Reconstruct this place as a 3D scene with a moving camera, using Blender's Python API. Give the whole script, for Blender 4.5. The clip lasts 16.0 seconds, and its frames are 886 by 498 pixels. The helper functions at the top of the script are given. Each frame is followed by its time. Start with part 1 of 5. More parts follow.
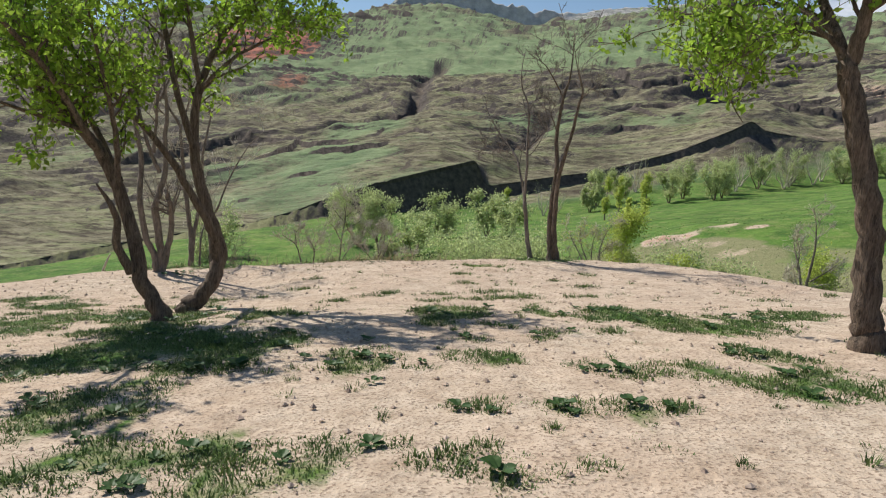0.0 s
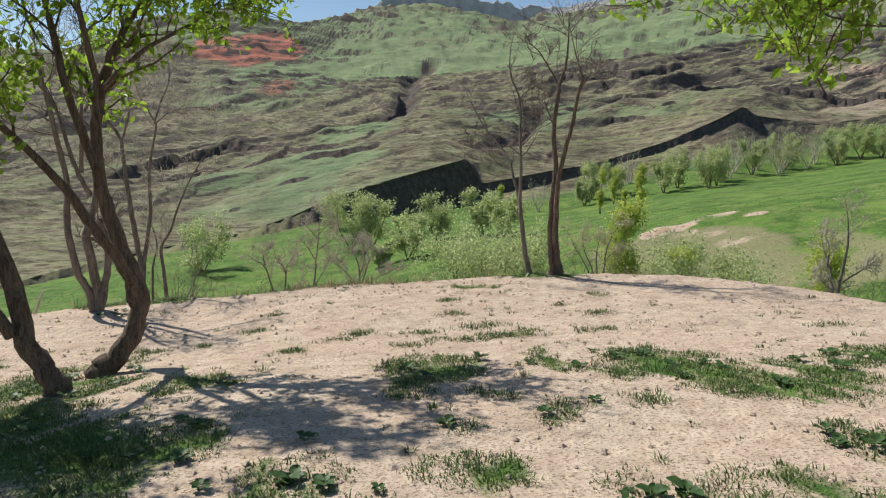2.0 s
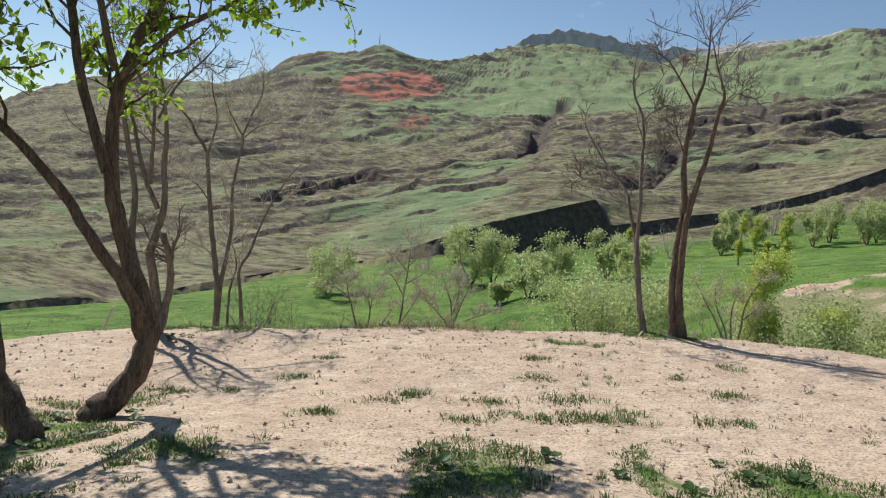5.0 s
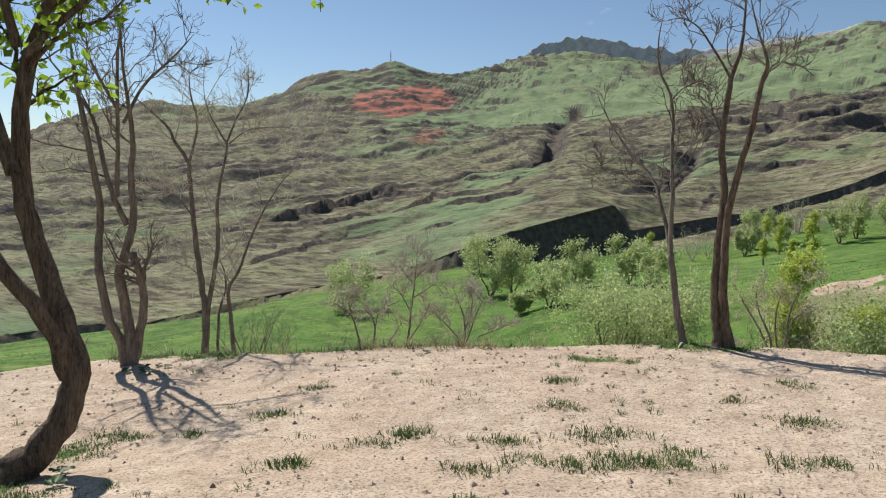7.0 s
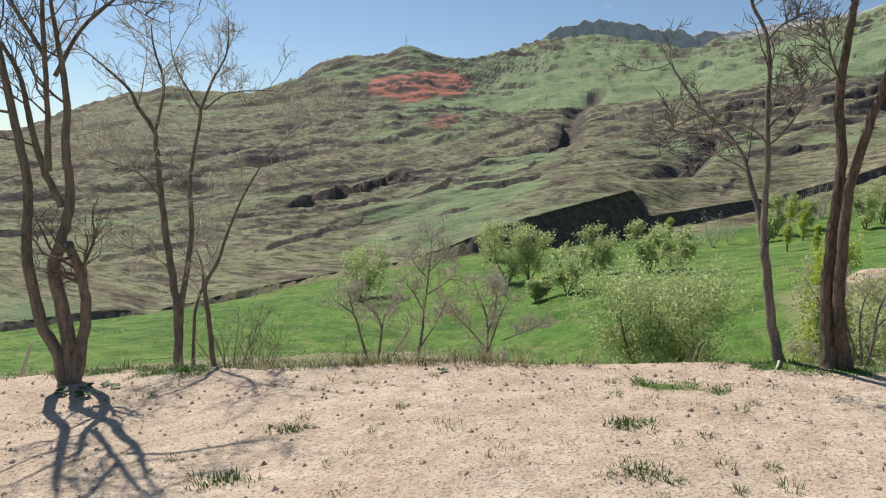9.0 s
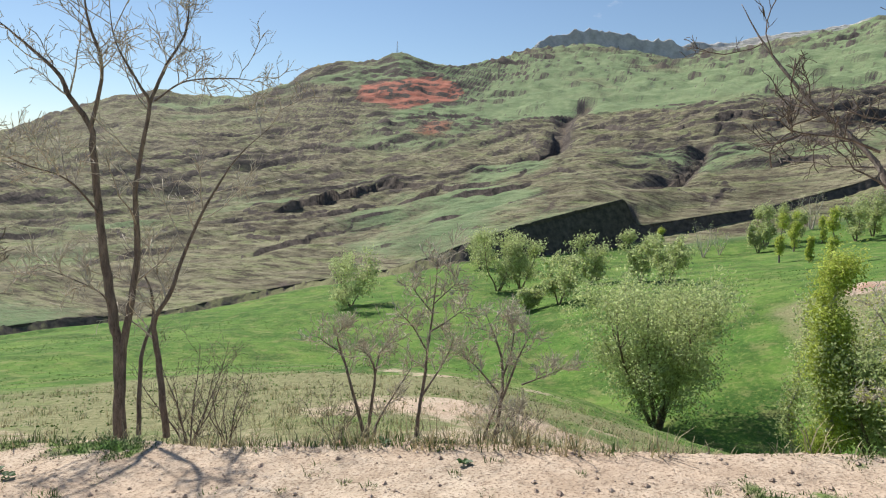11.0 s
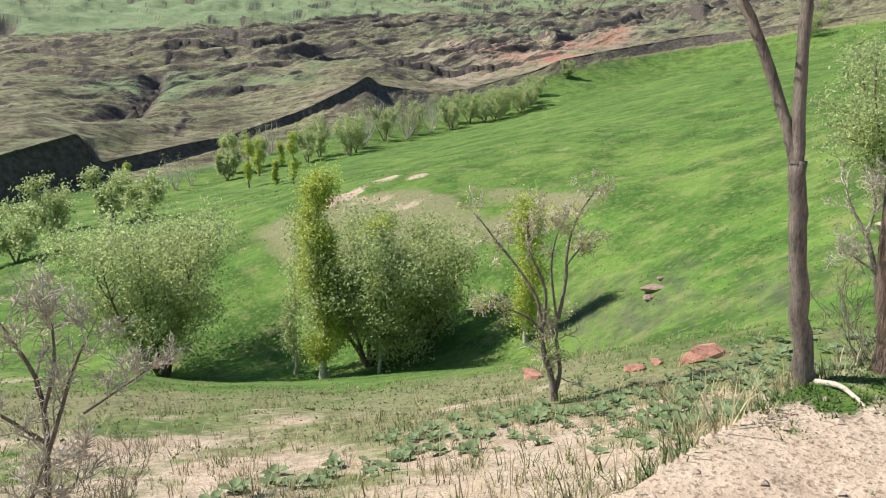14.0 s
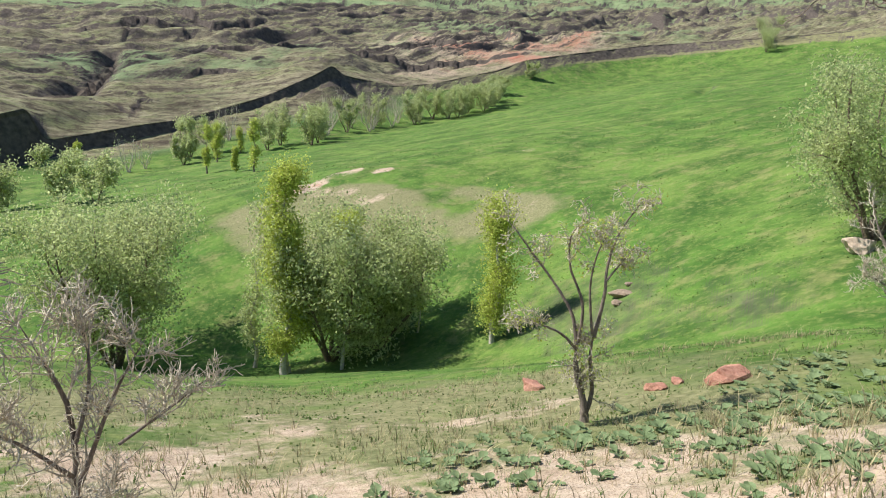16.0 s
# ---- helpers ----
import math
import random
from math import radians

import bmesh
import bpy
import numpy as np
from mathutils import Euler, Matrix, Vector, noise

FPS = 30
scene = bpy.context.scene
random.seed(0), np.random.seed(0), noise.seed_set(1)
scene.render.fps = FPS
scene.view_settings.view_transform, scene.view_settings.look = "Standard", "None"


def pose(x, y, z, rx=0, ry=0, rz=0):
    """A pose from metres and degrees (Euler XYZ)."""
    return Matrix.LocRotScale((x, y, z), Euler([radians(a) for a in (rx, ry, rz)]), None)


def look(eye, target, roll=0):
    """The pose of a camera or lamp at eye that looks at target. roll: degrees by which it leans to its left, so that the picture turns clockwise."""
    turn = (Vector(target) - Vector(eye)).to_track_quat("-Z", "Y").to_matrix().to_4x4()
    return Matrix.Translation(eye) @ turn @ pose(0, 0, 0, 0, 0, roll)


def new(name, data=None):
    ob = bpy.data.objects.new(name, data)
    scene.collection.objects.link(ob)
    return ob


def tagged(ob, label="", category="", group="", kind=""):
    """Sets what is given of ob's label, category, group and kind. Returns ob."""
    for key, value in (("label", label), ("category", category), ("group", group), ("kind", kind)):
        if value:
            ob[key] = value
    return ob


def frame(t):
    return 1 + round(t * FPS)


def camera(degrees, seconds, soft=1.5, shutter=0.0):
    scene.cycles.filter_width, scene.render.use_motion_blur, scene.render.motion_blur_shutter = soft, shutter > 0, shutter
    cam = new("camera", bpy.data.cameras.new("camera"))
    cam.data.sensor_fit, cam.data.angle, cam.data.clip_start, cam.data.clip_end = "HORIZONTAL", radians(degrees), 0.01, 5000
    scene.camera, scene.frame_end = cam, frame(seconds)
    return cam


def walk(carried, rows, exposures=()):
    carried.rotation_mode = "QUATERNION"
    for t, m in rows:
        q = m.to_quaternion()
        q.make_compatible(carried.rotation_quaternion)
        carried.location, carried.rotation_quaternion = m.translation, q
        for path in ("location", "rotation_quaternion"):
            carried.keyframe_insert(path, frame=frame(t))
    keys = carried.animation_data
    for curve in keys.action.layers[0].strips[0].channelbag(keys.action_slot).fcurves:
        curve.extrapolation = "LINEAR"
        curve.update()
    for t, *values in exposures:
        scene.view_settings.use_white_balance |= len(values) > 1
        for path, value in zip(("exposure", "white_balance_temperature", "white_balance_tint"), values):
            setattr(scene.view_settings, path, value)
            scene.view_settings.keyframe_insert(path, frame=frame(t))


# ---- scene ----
cam = camera(66.4, 16.0, 1.15)
PATH = [
    (0, (1.664, 2.835, 1.518), (1.68, 4.811, 1.205), 3.9),
    (0.5, (1.705, 3.532, 1.554), (1.728, 5.508, 1.246), 2.0),
    (1, (1.799, 4.132, 1.595), (1.757, 6.109, 1.298), 3.5),
    (1.5, (1.819, 4.68, 1.579), (1.919, 6.658, 1.297), 3.5),
    (2, (1.896, 5.027, 1.576), (1.923, 7.002, 1.262), 1.3),
    (2.5, (2.183, 5.492, 1.56), (2.192, 7.473, 1.289), 3.1),
    (3, (2.267, 5.945, 1.503), (2.572, 7.91, 1.293), 3.9),
    (3.5, (2.251, 6.209, 1.552), (2.338, 8.2, 1.378), 1.5),
    (4, (2.372, 6.473, 1.53), (2.088, 8.444, 1.338), 3.0),
    (6.5, (2.36, 8.002, 1.172), (1.995, 9.953, 0.926), 3.7),
    (7, (2.344, 8.421, 1.156), (1.946, 10.372, 0.967), 1.3),
    (7.5, (2.297, 8.867, 1.014), (1.747, 10.785, 0.868), 0.9),
    (8, (2.191, 9.418, 0.911), (1.74, 11.354, 0.691), 3.2),
    (8.5, (2.016, 10.049, 0.939), (1.567, 11.984, 0.707), 1.2),
    (11, (1.062, 12.713, 1.004), (0.651, 14.659, 0.793), 1.8),
    (11.5, (0.837, 13.314, 0.935), (0.419, 15.265, 0.79), 1.0),
    (12, (0.624, 14.065, 0.82), (0.488, 16.056, 0.687), 3.3),
    (12.5, (0.478, 14.9, 0.715), (0.797, 16.864, 0.512), 2.4),
    (13, (0.444, 15.53, 0.655), (1.119, 17.389, 0.357), 2.8),
    (13.5, (0.149, 15.962, 0.598), (1.114, 17.69, 0.305), 0.9),
    (14, (0.001, 16.437, 0.465), (1.02, 18.116, 0.087), 0.3),
    (14.5, (-0.208, 16.875, 0.488), (0.959, 18.476, 0.209), 1.4),
    (15, (-0.402, 17.236, 0.486), (0.841, 18.78, 0.22), 1.9),
    (15.5, (-0.419, 17.493, 0.486), (0.807, 19.035, 0.142), 2.4),
    (16, (-0.605, 17.605, 0.512), (0.522, 19.211, 0.124), 3.3),
]
walk(cam, [(t, look(eye, aim, roll)) for t, eye, aim, roll in PATH], [(0, -0.02), (4, 0.0), (8.5, 0.03), (12, 0.26), (16, 0.36)])

# ---- sky and sun ----
SUN_AZ, SUN_EL = 50.0, 48.0          # degrees left of straight ahead, degrees up
world = bpy.data.worlds.new("sky")
scene.world = world
world.use_nodes = True


def wire(tree, kind, values=(), links=()):
    node = tree.nodes.new(kind)
    for key, value in dict(values).items():
        if key == ".operation":
            node.operation = value
        elif key == ".data_type":
            node.data_type = value
        elif key == ".attribute_name":
            node.attribute_name = value
        else:
            node.inputs[key].default_value = value
    for key, source in dict(links).items():
        tree.links.new(source, node.inputs[key])
    return node


def build_sky():
    tree = world.node_tree
    tree.nodes.clear()
    sky = tree.nodes.new("ShaderNodeTexSky")
    sky.sky_type = "NISHITA"
    sky.sun_disc = False
    sky.sun_elevation = radians(SUN_EL)
    sky.sun_rotation = radians(-SUN_AZ)
    sky.altitude = 1900
    sky.air_density, sky.dust_density, sky.ozone_density = 1.25, 0.4, 2.6
    # a few fair-weather clouds low over the ridge
    coord = tree.nodes.new("ShaderNodeTexCoord")
    stretch = wire(tree, "ShaderNodeMapping", {"Scale": (1, 1, 2.2)}, {"Vector": coord.outputs["Generated"]})
    puff = wire(tree, "ShaderNodeTexNoise", {"Scale": 4.2, "Detail": 9, "Roughness": 0.62}, {"Vector": stretch.outputs[0]})
    spot = Vector((math.sin(radians(31)), math.cos(radians(31)), 0.26)).normalized()
    dot = wire(tree, "ShaderNodeVectorMath", {".operation": "DOT_PRODUCT", 1: spot}, {0: coord.outputs["Generated"]})
    near = wire(tree, "ShaderNodeMapRange", {"From Min": 0.982, "From Max": 0.999, "To Min": 0.0, "To Max": 0.21}, {"Value": dot.outputs["Value"]})
    total = wire(tree, "ShaderNodeMath", {".operation": "ADD"}, {0: puff.outputs["Fac"], 1: near.outputs[0]})
    mask = wire(tree, "ShaderNodeMapRange", {"From Min": 0.62, "From Max": 0.78}, {"Value": total.outputs[0]})
    cloud = wire(tree, "ShaderNodeMix", {".data_type": "RGBA", "B": (8.5, 8.8, 9.4, 1)}, {"Factor": mask.outputs[0], "A": sky.outputs[0]})
    back = wire(tree, "ShaderNodeBackground", {"Strength": 0.094}, {"Color": cloud.outputs["Result"]})
    out = tree.nodes.new("ShaderNodeOutputWorld")
    tree.links.new(back.outputs[0], out.inputs[0])


build_sky()
sun = new("sun", bpy.data.lights.new("sun", "SUN"))
sun.data.energy, sun.data.angle, sun.data.color = 5.3, radians(0.55), (1.0, 0.95, 0.87)
sun_way = Vector((-math.sin(radians(SUN_AZ)) * math.cos(radians(SUN_EL)), math.cos(radians(SUN_AZ)) * math.cos(radians(SUN_EL)), math.sin(radians(SUN_EL))))
sun.matrix_world = look(sun_way * 100, (0, 0, 0))


# ---- noise on arrays ----
def lattice(ix, iy, seed):
    h = (ix.astype(np.int64) * 374761393 + iy.astype(np.int64) * 668265263 + seed * 974711) & 0x7FFFFFFF
    h = ((h ^ (h >> 13)) * 1274126177) & 0x7FFFFFFF
    return ((h ^ (h >> 16)) & 0xFFFF) / 32767.5 - 1.0


def value_noise(x, y, seed=0):
    ix, iy = np.floor(x), np.floor(y)
    fx, fy = x - ix, y - iy
    fx, fy = fx * fx * fx * (fx * (fx * 6 - 15) + 10), fy * fy * fy * (fy * (fy * 6 - 15) + 10)
    a, b = lattice(ix, iy, seed), lattice(ix + 1, iy, seed)
    c, d = lattice(ix, iy + 1, seed), lattice(ix + 1, iy + 1, seed)
    return (a * (1 - fx) + b * fx) * (1 - fy) + (c * (1 - fx) + d * fx) * fy


def fbm(x, y, octaves=4, seed=0, ridged=False):
    total, size, norm = 0.0, 1.0, 0.0
    for k in range(octaves):
        v = value_noise(x * 2 ** k + 17.3 * k, y * 2 ** k - 9.1 * k, seed + k)
        total = total + size * (1 - 2 * np.abs(v) if ridged else v)
        norm += size
        size *= 0.5
    return total / norm


def smooth(a, lo, hi):
    t = np.clip((a - lo) / (hi - lo), 0, 1)
    return t * t * (3 - 2 * t)


# ---- lie of the land: rings round one place on the bank, by bearing (degrees to the left) ----
HUB_X, HUB_Y = 0.0, 16.0
EYE_Z = 0.5


def bank_z(x, y):
    """The gently sloping earth bank that the path runs over."""
    return 0.114 + 0.0646 * x - 0.0812 * y - 0.13 * np.exp(-((y - 14.0) / 2.4) ** 2) - 0.15 * smooth(-x, 0.0, 2.4) * smooth(y, 6.0, 11.0) + 0.08 * np.exp(-((y - 18.6) / 1.0) ** 2)


BEARINGS = np.arange(-180.0, 180.01, 0.25)


def ring(knots, soft=3.0):
    """Values over all bearings from (bearing, value) knots, rounded over some degrees."""
    ks = sorted(knots)
    v = np.interp(BEARINGS, [k[0] for k in ks], [k[1] for k in ks])
    n = max(1, int(soft / 0.25))
    return np.convolve(np.pad(v, n, mode="edge"), np.ones(2 * n + 1) / (2 * n + 1), "valid")


def heights(radius, angles, soft=3.0):
    """Heights from the angle, in degrees, at which a ring stands over the eye."""
    return EYE_Z + radius * np.tan(np.radians(ring(angles, soft)))


rE = ring([(-180, 40), (-150, 30), (-120, 14), (-100, 9), (-90, 8.3), (-75, 7.0), (-60, 5.0), (-45, 3.4), (-30, 2.7), (0, 2.3), (30, 2.6), (45, 3.2), (60, 4.6), (75, 6.0), (90, 6.6), (110, 12), (140, 25), (180, 40)], 4)
zE = bank_z(HUB_X - rE * np.sin(np.radians(BEARINGS)), HUB_Y + rE * np.cos(np.radians(BEARINGS)))
rE2 = rE * 1.06 + 0.75
zE2 = zE - 0.72
rS = ring([(-180, 90), (-120, 30), (-90, 17), (-75, 15), (-62, 18), (-50, 22), (-40, 26), (-30, 30), (-20, 32), (-10, 35), (0, 40), (10, 45), (20, 45), (35, 42), (50, 40), (90, 45), (130, 70), (180, 90)])
zS = ring([(-180, 2.0), (-120, 1.0), (-90, -1.2), (-75, -2.4), (-62, -3.9), (-50, -6.3), (-40, -8.8), (-30, -11.2), (-20, -12.3), (-10, -12.8), (0, -12.6), (10, -12.8), (20, -12.8), (35, -12.0), (50, -11.0), (90, -8.0), (130, -2.0), (180, 2.0)])
rF = ring([(-180, 150), (-120, 60), (-75, 30), (-62, 35), (-50, 42), (-40, 50), (-30, 57), (-20, 62), (-10, 66), (0, 78), (10, 90), (20, 92), (35, 95), (50, 90), (90, 90), (180, 150)])
zF = ring([(-180, 6), (-120, 3), (-75, -4.6), (-62, -8.0), (-50, -13.0), (-40, -18.2), (-30, -21.6), (-20, -23.8), (-10, -24.6), (0, -26.4), (10, -27.2), (20, -27.0), (35, -26.0), (50, -24.5), (90, -20), (180, 6)])
rG = ring([(-180, 300), (-120, 120), (-75, 100), (-62, 120), (-50, 130), (-40, 120), (-30, 110), (-20, 105), (-10, 115), (0, 120), (10, 130), (20, 128), (35, 120), (50, 115), (90, 130), (180, 300)])
zG = ring([(-180, 14), (-120, 9), (-75, 5.7), (-62, 3.6), (-50, -0.6), (-40, -5.0), (-30, -8.3), (-20, -12.6), (-10, -16.7), (0, -22.4), (10, -28.8), (20, -28.6), (35, -27.4), (50, -26.6), (90, -23), (180, 14)])
rV = ring([(-180, 500), (-90, 260), (-75, 250), (-62, 300), (-50, 350), (-40, 300), (-30, 260), (-20, 230), (-10, 210), (0, 190), (10, 180), (20, 170), (35, 160), (50, 150), (90, 170), (180, 500)])
zV = heights(rV, [(-180, 3.5), (-90, 6.5), (-75, 6.5), (-62, 5.2), (-50, 3.2), (-40, 0.6), (-30, -2.0), (-20, -3.8), (-10, -6.2), (0, -7.7), (10, -8.8), (20, -10.3), (27, -11.5), (35, -12.7), (50, -13.2), (90, -11), (180, 3.5)])
rW = ring([(-180, 700), (-90, 450), (-75, 450), (-62, 500), (-50, 520), (-40, 440), (-30, 370), (-20, 320), (-10, 280), (0, 250), (10, 225), (20, 205), (35, 190), (50, 175), (90, 220), (180, 700)])
zW = heights(rW, [(-180, 4), (-90, 7.5), (-75, 8), (-62, 6.8), (-50, 5.4), (-44, 4.7), (-40.7, 4.0), (-38.5, 3.2), (-33, 1.8), (-30.2, 1.6), (-26.5, 2.1), (-25.2, 2.5), (-22.9, 1.25), (-19.9, 0.0), (-16.8, -1.1), (-13.9, -2.2), (-10.3, -3.1), (-7.6, -3.9), (-5.3, -4.4), (-3, -5.2), (3.7, -6.3), (9.8, -7.0), (13.2, -7.8), (16.5, -8.5), (22.7, -9.4), (27.7, -10.5), (33.2, -11.6), (37.4, -12.2), (41.3, -12.3), (46, -12.5), (60, -12.3), (90, -10), (180, 4)], 0.75)
rX = rW + ring([(-180, 12), (-44, 8), (-30, 7), (-26, 3.5), (-18, 3), (-4.5, 3), (-3.9, 6), (-3.3, 5), (9, 6), (16, 6), (22, 5), (30, 3), (50, 3), (180, 12)], 0.5)
zX = heights(rX, [(-180, 4.3), (-90, 8), (-75, 8.3), (-62, 7.2), (-50, 6.2), (-44, 5.3), (-40.7, 4.7), (-38.5, 3.8), (-33, 2.4), (-30.2, 2.05), (-26.5, 2.6), (-25.7, 2.75), (-25.1, 3.5), (-23.8, 2.65), (-22, 1.75), (-19.9, 0.7), (-16.9, -0.37), (-13.9, -1.4), (-10.3, -2.1), (-7.6, -2.7), (-4.4, -3.4), (-3.9, -2.9), (-3.3, -1.15), (4.2, -3.4), (8.9, -5.0), (12.2, -6.5), (16.5, -7.9), (22.7, -8.9), (27, -9.7), (30, -10.2), (33.2, -10.95), (35, -11.2), (37.4, -11.8), (39, -11.3), (41.3, -11.25), (46, -11.6), (60, -11.7), (90, -9.5), (180, 4.3)], 0.25)
rH = ring([(-180, 1000), (-75, 700), (-62, 800), (-50, 800), (-40, 750), (-30, 650), (-20, 560), (-10, 480), (0, 430), (20, 430), (50, 420), (90, 450), (180, 1000)])
zH = heights(rH, [(-180, 5), (-75, 9), (-62, 7.8), (-50, 7.0), (-40, 6.5), (-30, 5.6), (-20, 4.9), (-10, 3.4), (0, 2.4), (10, 0.6), (20, -1.5), (35, -3.5), (50, -4.0), (90, -3), (180, 5)])
rJ = ring([(-180, 1500), (-75, 1000), (-62, 1400), (-50, 1500), (-40, 1300), (-30, 1100), (-20, 1000), (-10, 950), (0, 900), (10, 950), (19, 1000), (25, 850), (35, 800), (50, 800), (90, 900), (180, 1500)])
zJ = heights(rJ, [(-180, 5.5), (-75, 10), (-62, 8.8), (-50, 8.6), (-40, 8.2), (-30, 8.0), (-20, 7.5), (-10, 6.6), (0, 5.2), (10, 4.8), (15, 5.4), (19, 5.4), (25, 4.0), (35, 2.5), (50, -0.5), (90, -1), (180, 5.5)])
rK = ring([(-180, 2000), (-75, 1500), (-62, 2400), (-50, 2800), (-40, 2600), (-30, 2300), (-20, 2200), (-10, 2100), (0, 2000), (5, 1900), (9, 1500), (12, 1300), (16, 1300), (20, 1350), (35, 1300), (50, 1300), (90, 1400), (180, 2000)], 1.5)
SKYLINE = [(-180, 6), (-90, 11), (-70.5, 11.5), (-64.7, 10.6), (-61.7, 9.7), (-58.1, 10.2), (-54.3, 10.5), (-47.7, 9.9), (-44.5, 10.3), (-40.9, 9.7), (-36.2, 10.2), (-33.2, 11.0), (-31, 10.4), (-27.3, 10.4), (-23.4, 11.2), (-19.8, 12.0), (-18, 11.6), (-14, 11.2), (-10.7, 10.9), (-6.6, 10.85), (-2.2, 11.5), (0.9, 12.1), (4.2, 11.5), (5.2, 10.4), (8.7, 9.5), (11.1, 9.05), (13.5, 9.4), (16.3, 9.85), (18.6, 8.95), (20.9, 8.95), (23.5, 8.1), (24.6, 7.2), (28.6, 5.8), (32.4, 5.4), (34.9, 5.9), (38, 4.95), (41.8, 3.7), (45.3, 1.95), (55, 0.5), (90, 1), (180, 6)]
CRAG = [(-180, 0), (-21, 0), (-19, 0.35), (-10.7, 0.5), (-6.6, 1.15), (-2.2, 1.1), (0.9, 1.35), (4.0, 1.0), (5.0, 0.0), (180, 0)]
zK = heights(rK, SKYLINE, 0.5)
rK0 = rK * 0.988
zK0 = EYE_Z + rK0 * np.tan(np.radians(ring(SKYLINE, 0.5) - ring(CRAG, 0.5)))
rO, zO = rK * 1.25, zK * 0.75
rQ, zQ = np.full_like(rK, 4600.0), zK * 0.2
RINGS_R = np.array([np.zeros_like(rE), rE, rE2, rS, rF, rG, rV, rW, rX, rH, rJ, rK0, rK, rO, rQ])
RINGS_Z = np.array([np.full_like(rE, bank_z(HUB_X, HUB_Y)), zE, zE2, zS, zF, zG, zV, zW, zX, zH, zJ, zK0, zK, zO, zQ])
SOFT_X = np.convolve(np.pad(zX, 14, mode="edge"), np.ones(29) / 29, "valid")
RINGS_SOFT = RINGS_Z.copy()
RINGS_SOFT[8] = SOFT_X
ROWS = (60, 8, 46, 40, 40, 28, 26, 12, 130, 105, 46, 12, 4, 3)


def polar(x, y):
    dx, dy = np.asarray(x, float) - HUB_X, np.asarray(y, float) - HUB_Y
    return np.degrees(np.arctan2(-dx, dy)), np.hypot(dx, dy)


def ring_values(table, bearing):
    f = (bearing + 180) / 0.25
    i = np.clip(np.floor(f).astype(int), 0, len(BEARINGS) - 2)
    f = f - i
    return table[:, i] * (1 - f) + table[:, i + 1] * f


def band_of(bearing, radius):
    """Index and fraction of the band between two rings in which a place lies."""
    rr = ring_values(RINGS_R, bearing)
    k = np.clip((rr <= radius).sum(axis=0) - 1, 0, len(rr) - 2)
    cols = np.arange(rr.shape[1])
    lo, hi = rr[k, cols], rr[k + 1, cols]
    return k, (radius - lo) / (hi - lo)


def plain_z(bearing, radius, table=RINGS_Z):
    """Height by the rings alone."""
    zz = ring_values(table, bearing)
    k, f = band_of(bearing, radius)
    f = np.where(k == 6, f ** 3, f)             # the meadow stays low up to the foot of the scarp
    cols = np.arange(zz.shape[1])
    return zz[k, cols] * (1 - f) + zz[k + 1, cols] * f


SAND_BANK = [(37, 113), (45, 116), (51, 115.6), (53.4, 113)]


def near_line(x, y, points):
    """Distance to a line through some places."""
    best = np.full_like(x, 1e9)
    for (ax, ay), (bx, by) in zip(points, points[1:]):
        ux, uy = bx - ax, by - ay
        s = np.clip(((x - ax) * ux + (y - ay) * uy) / (ux * ux + uy * uy), 0, 1)
        best = np.minimum(best, np.hypot(x - ax - s * ux, y - ay - s * uy))
    return best


def scarp_drop(x, y):
    """Old slips in the far slope: raw broken steps that face the valley. Gives the change in height and how raw the earth lies."""
    drop, raw = np.zeros_like(x), np.zeros_like(x)
    wx = x + 3.2 * fbm(x / 17, y / 17, 3, 601) + 1.5 * fbm(x / 4.5, y / 4.5, 2, 607)
    wy = y + 4.5 * fbm(x / 19, y / 19, 3, 611) + 2.0 * fbm(x / 5, y / 5, 2, 617)
    for points, h, back in SCARPS:
        px, py = [p[0] for p in points], [p[1] for p in points]
        m = 5 * back + 8
        near = np.flatnonzero((x > min(px) - m) & (x < max(px) + m) & (y > min(py) - m) & (y < max(py) + m))
        if not len(near):
            continue
        nx, ny = wx[near], wy[near]
        best, side, span = np.full_like(nx, 1e9), np.zeros_like(nx), np.zeros_like(nx)
        for k in range(len(points) - 1):
            (ax, ay), (bx, by) = points[k], points[k + 1]
            ux, uy = bx - ax, by - ay
            n = math.hypot(ux, uy)
            s = np.clip(((nx - ax) * ux + (ny - ay) * uy) / n ** 2, 0, 1)
            d = np.hypot(nx - ax - s * ux, ny - ay - s * uy)
            closer = d < best
            best = np.where(closer, d, best)
            side = np.where(closer, (ux * (ny - ay) - uy * (nx - ax)) / n, side)
            span = np.where(closer, (k + s) / (len(points) - 1), span)
        ends = np.where((span <= 0) | (span >= 1), np.exp(-best / 3.0), 1.0)
        fade = np.sin(np.pi * np.clip(span, 0.04, 0.96)) ** 0.5 * ends * (0.75 + 0.5 * fbm(nx / 9, ny / 9, 3, 621))
        shape = np.where(side > 0, 0.6 * np.exp(-best / back), -0.4 * np.exp(-best / (back * 0.7)))
        drop[near] += h * fade * shape
        raw[near] = np.maximum(raw[near], fade * np.where(side > 0, np.exp(-best / 1.5), np.exp(-best / (1.5 + 0.9 * h))))
    return drop, np.clip(raw, 0, 1)


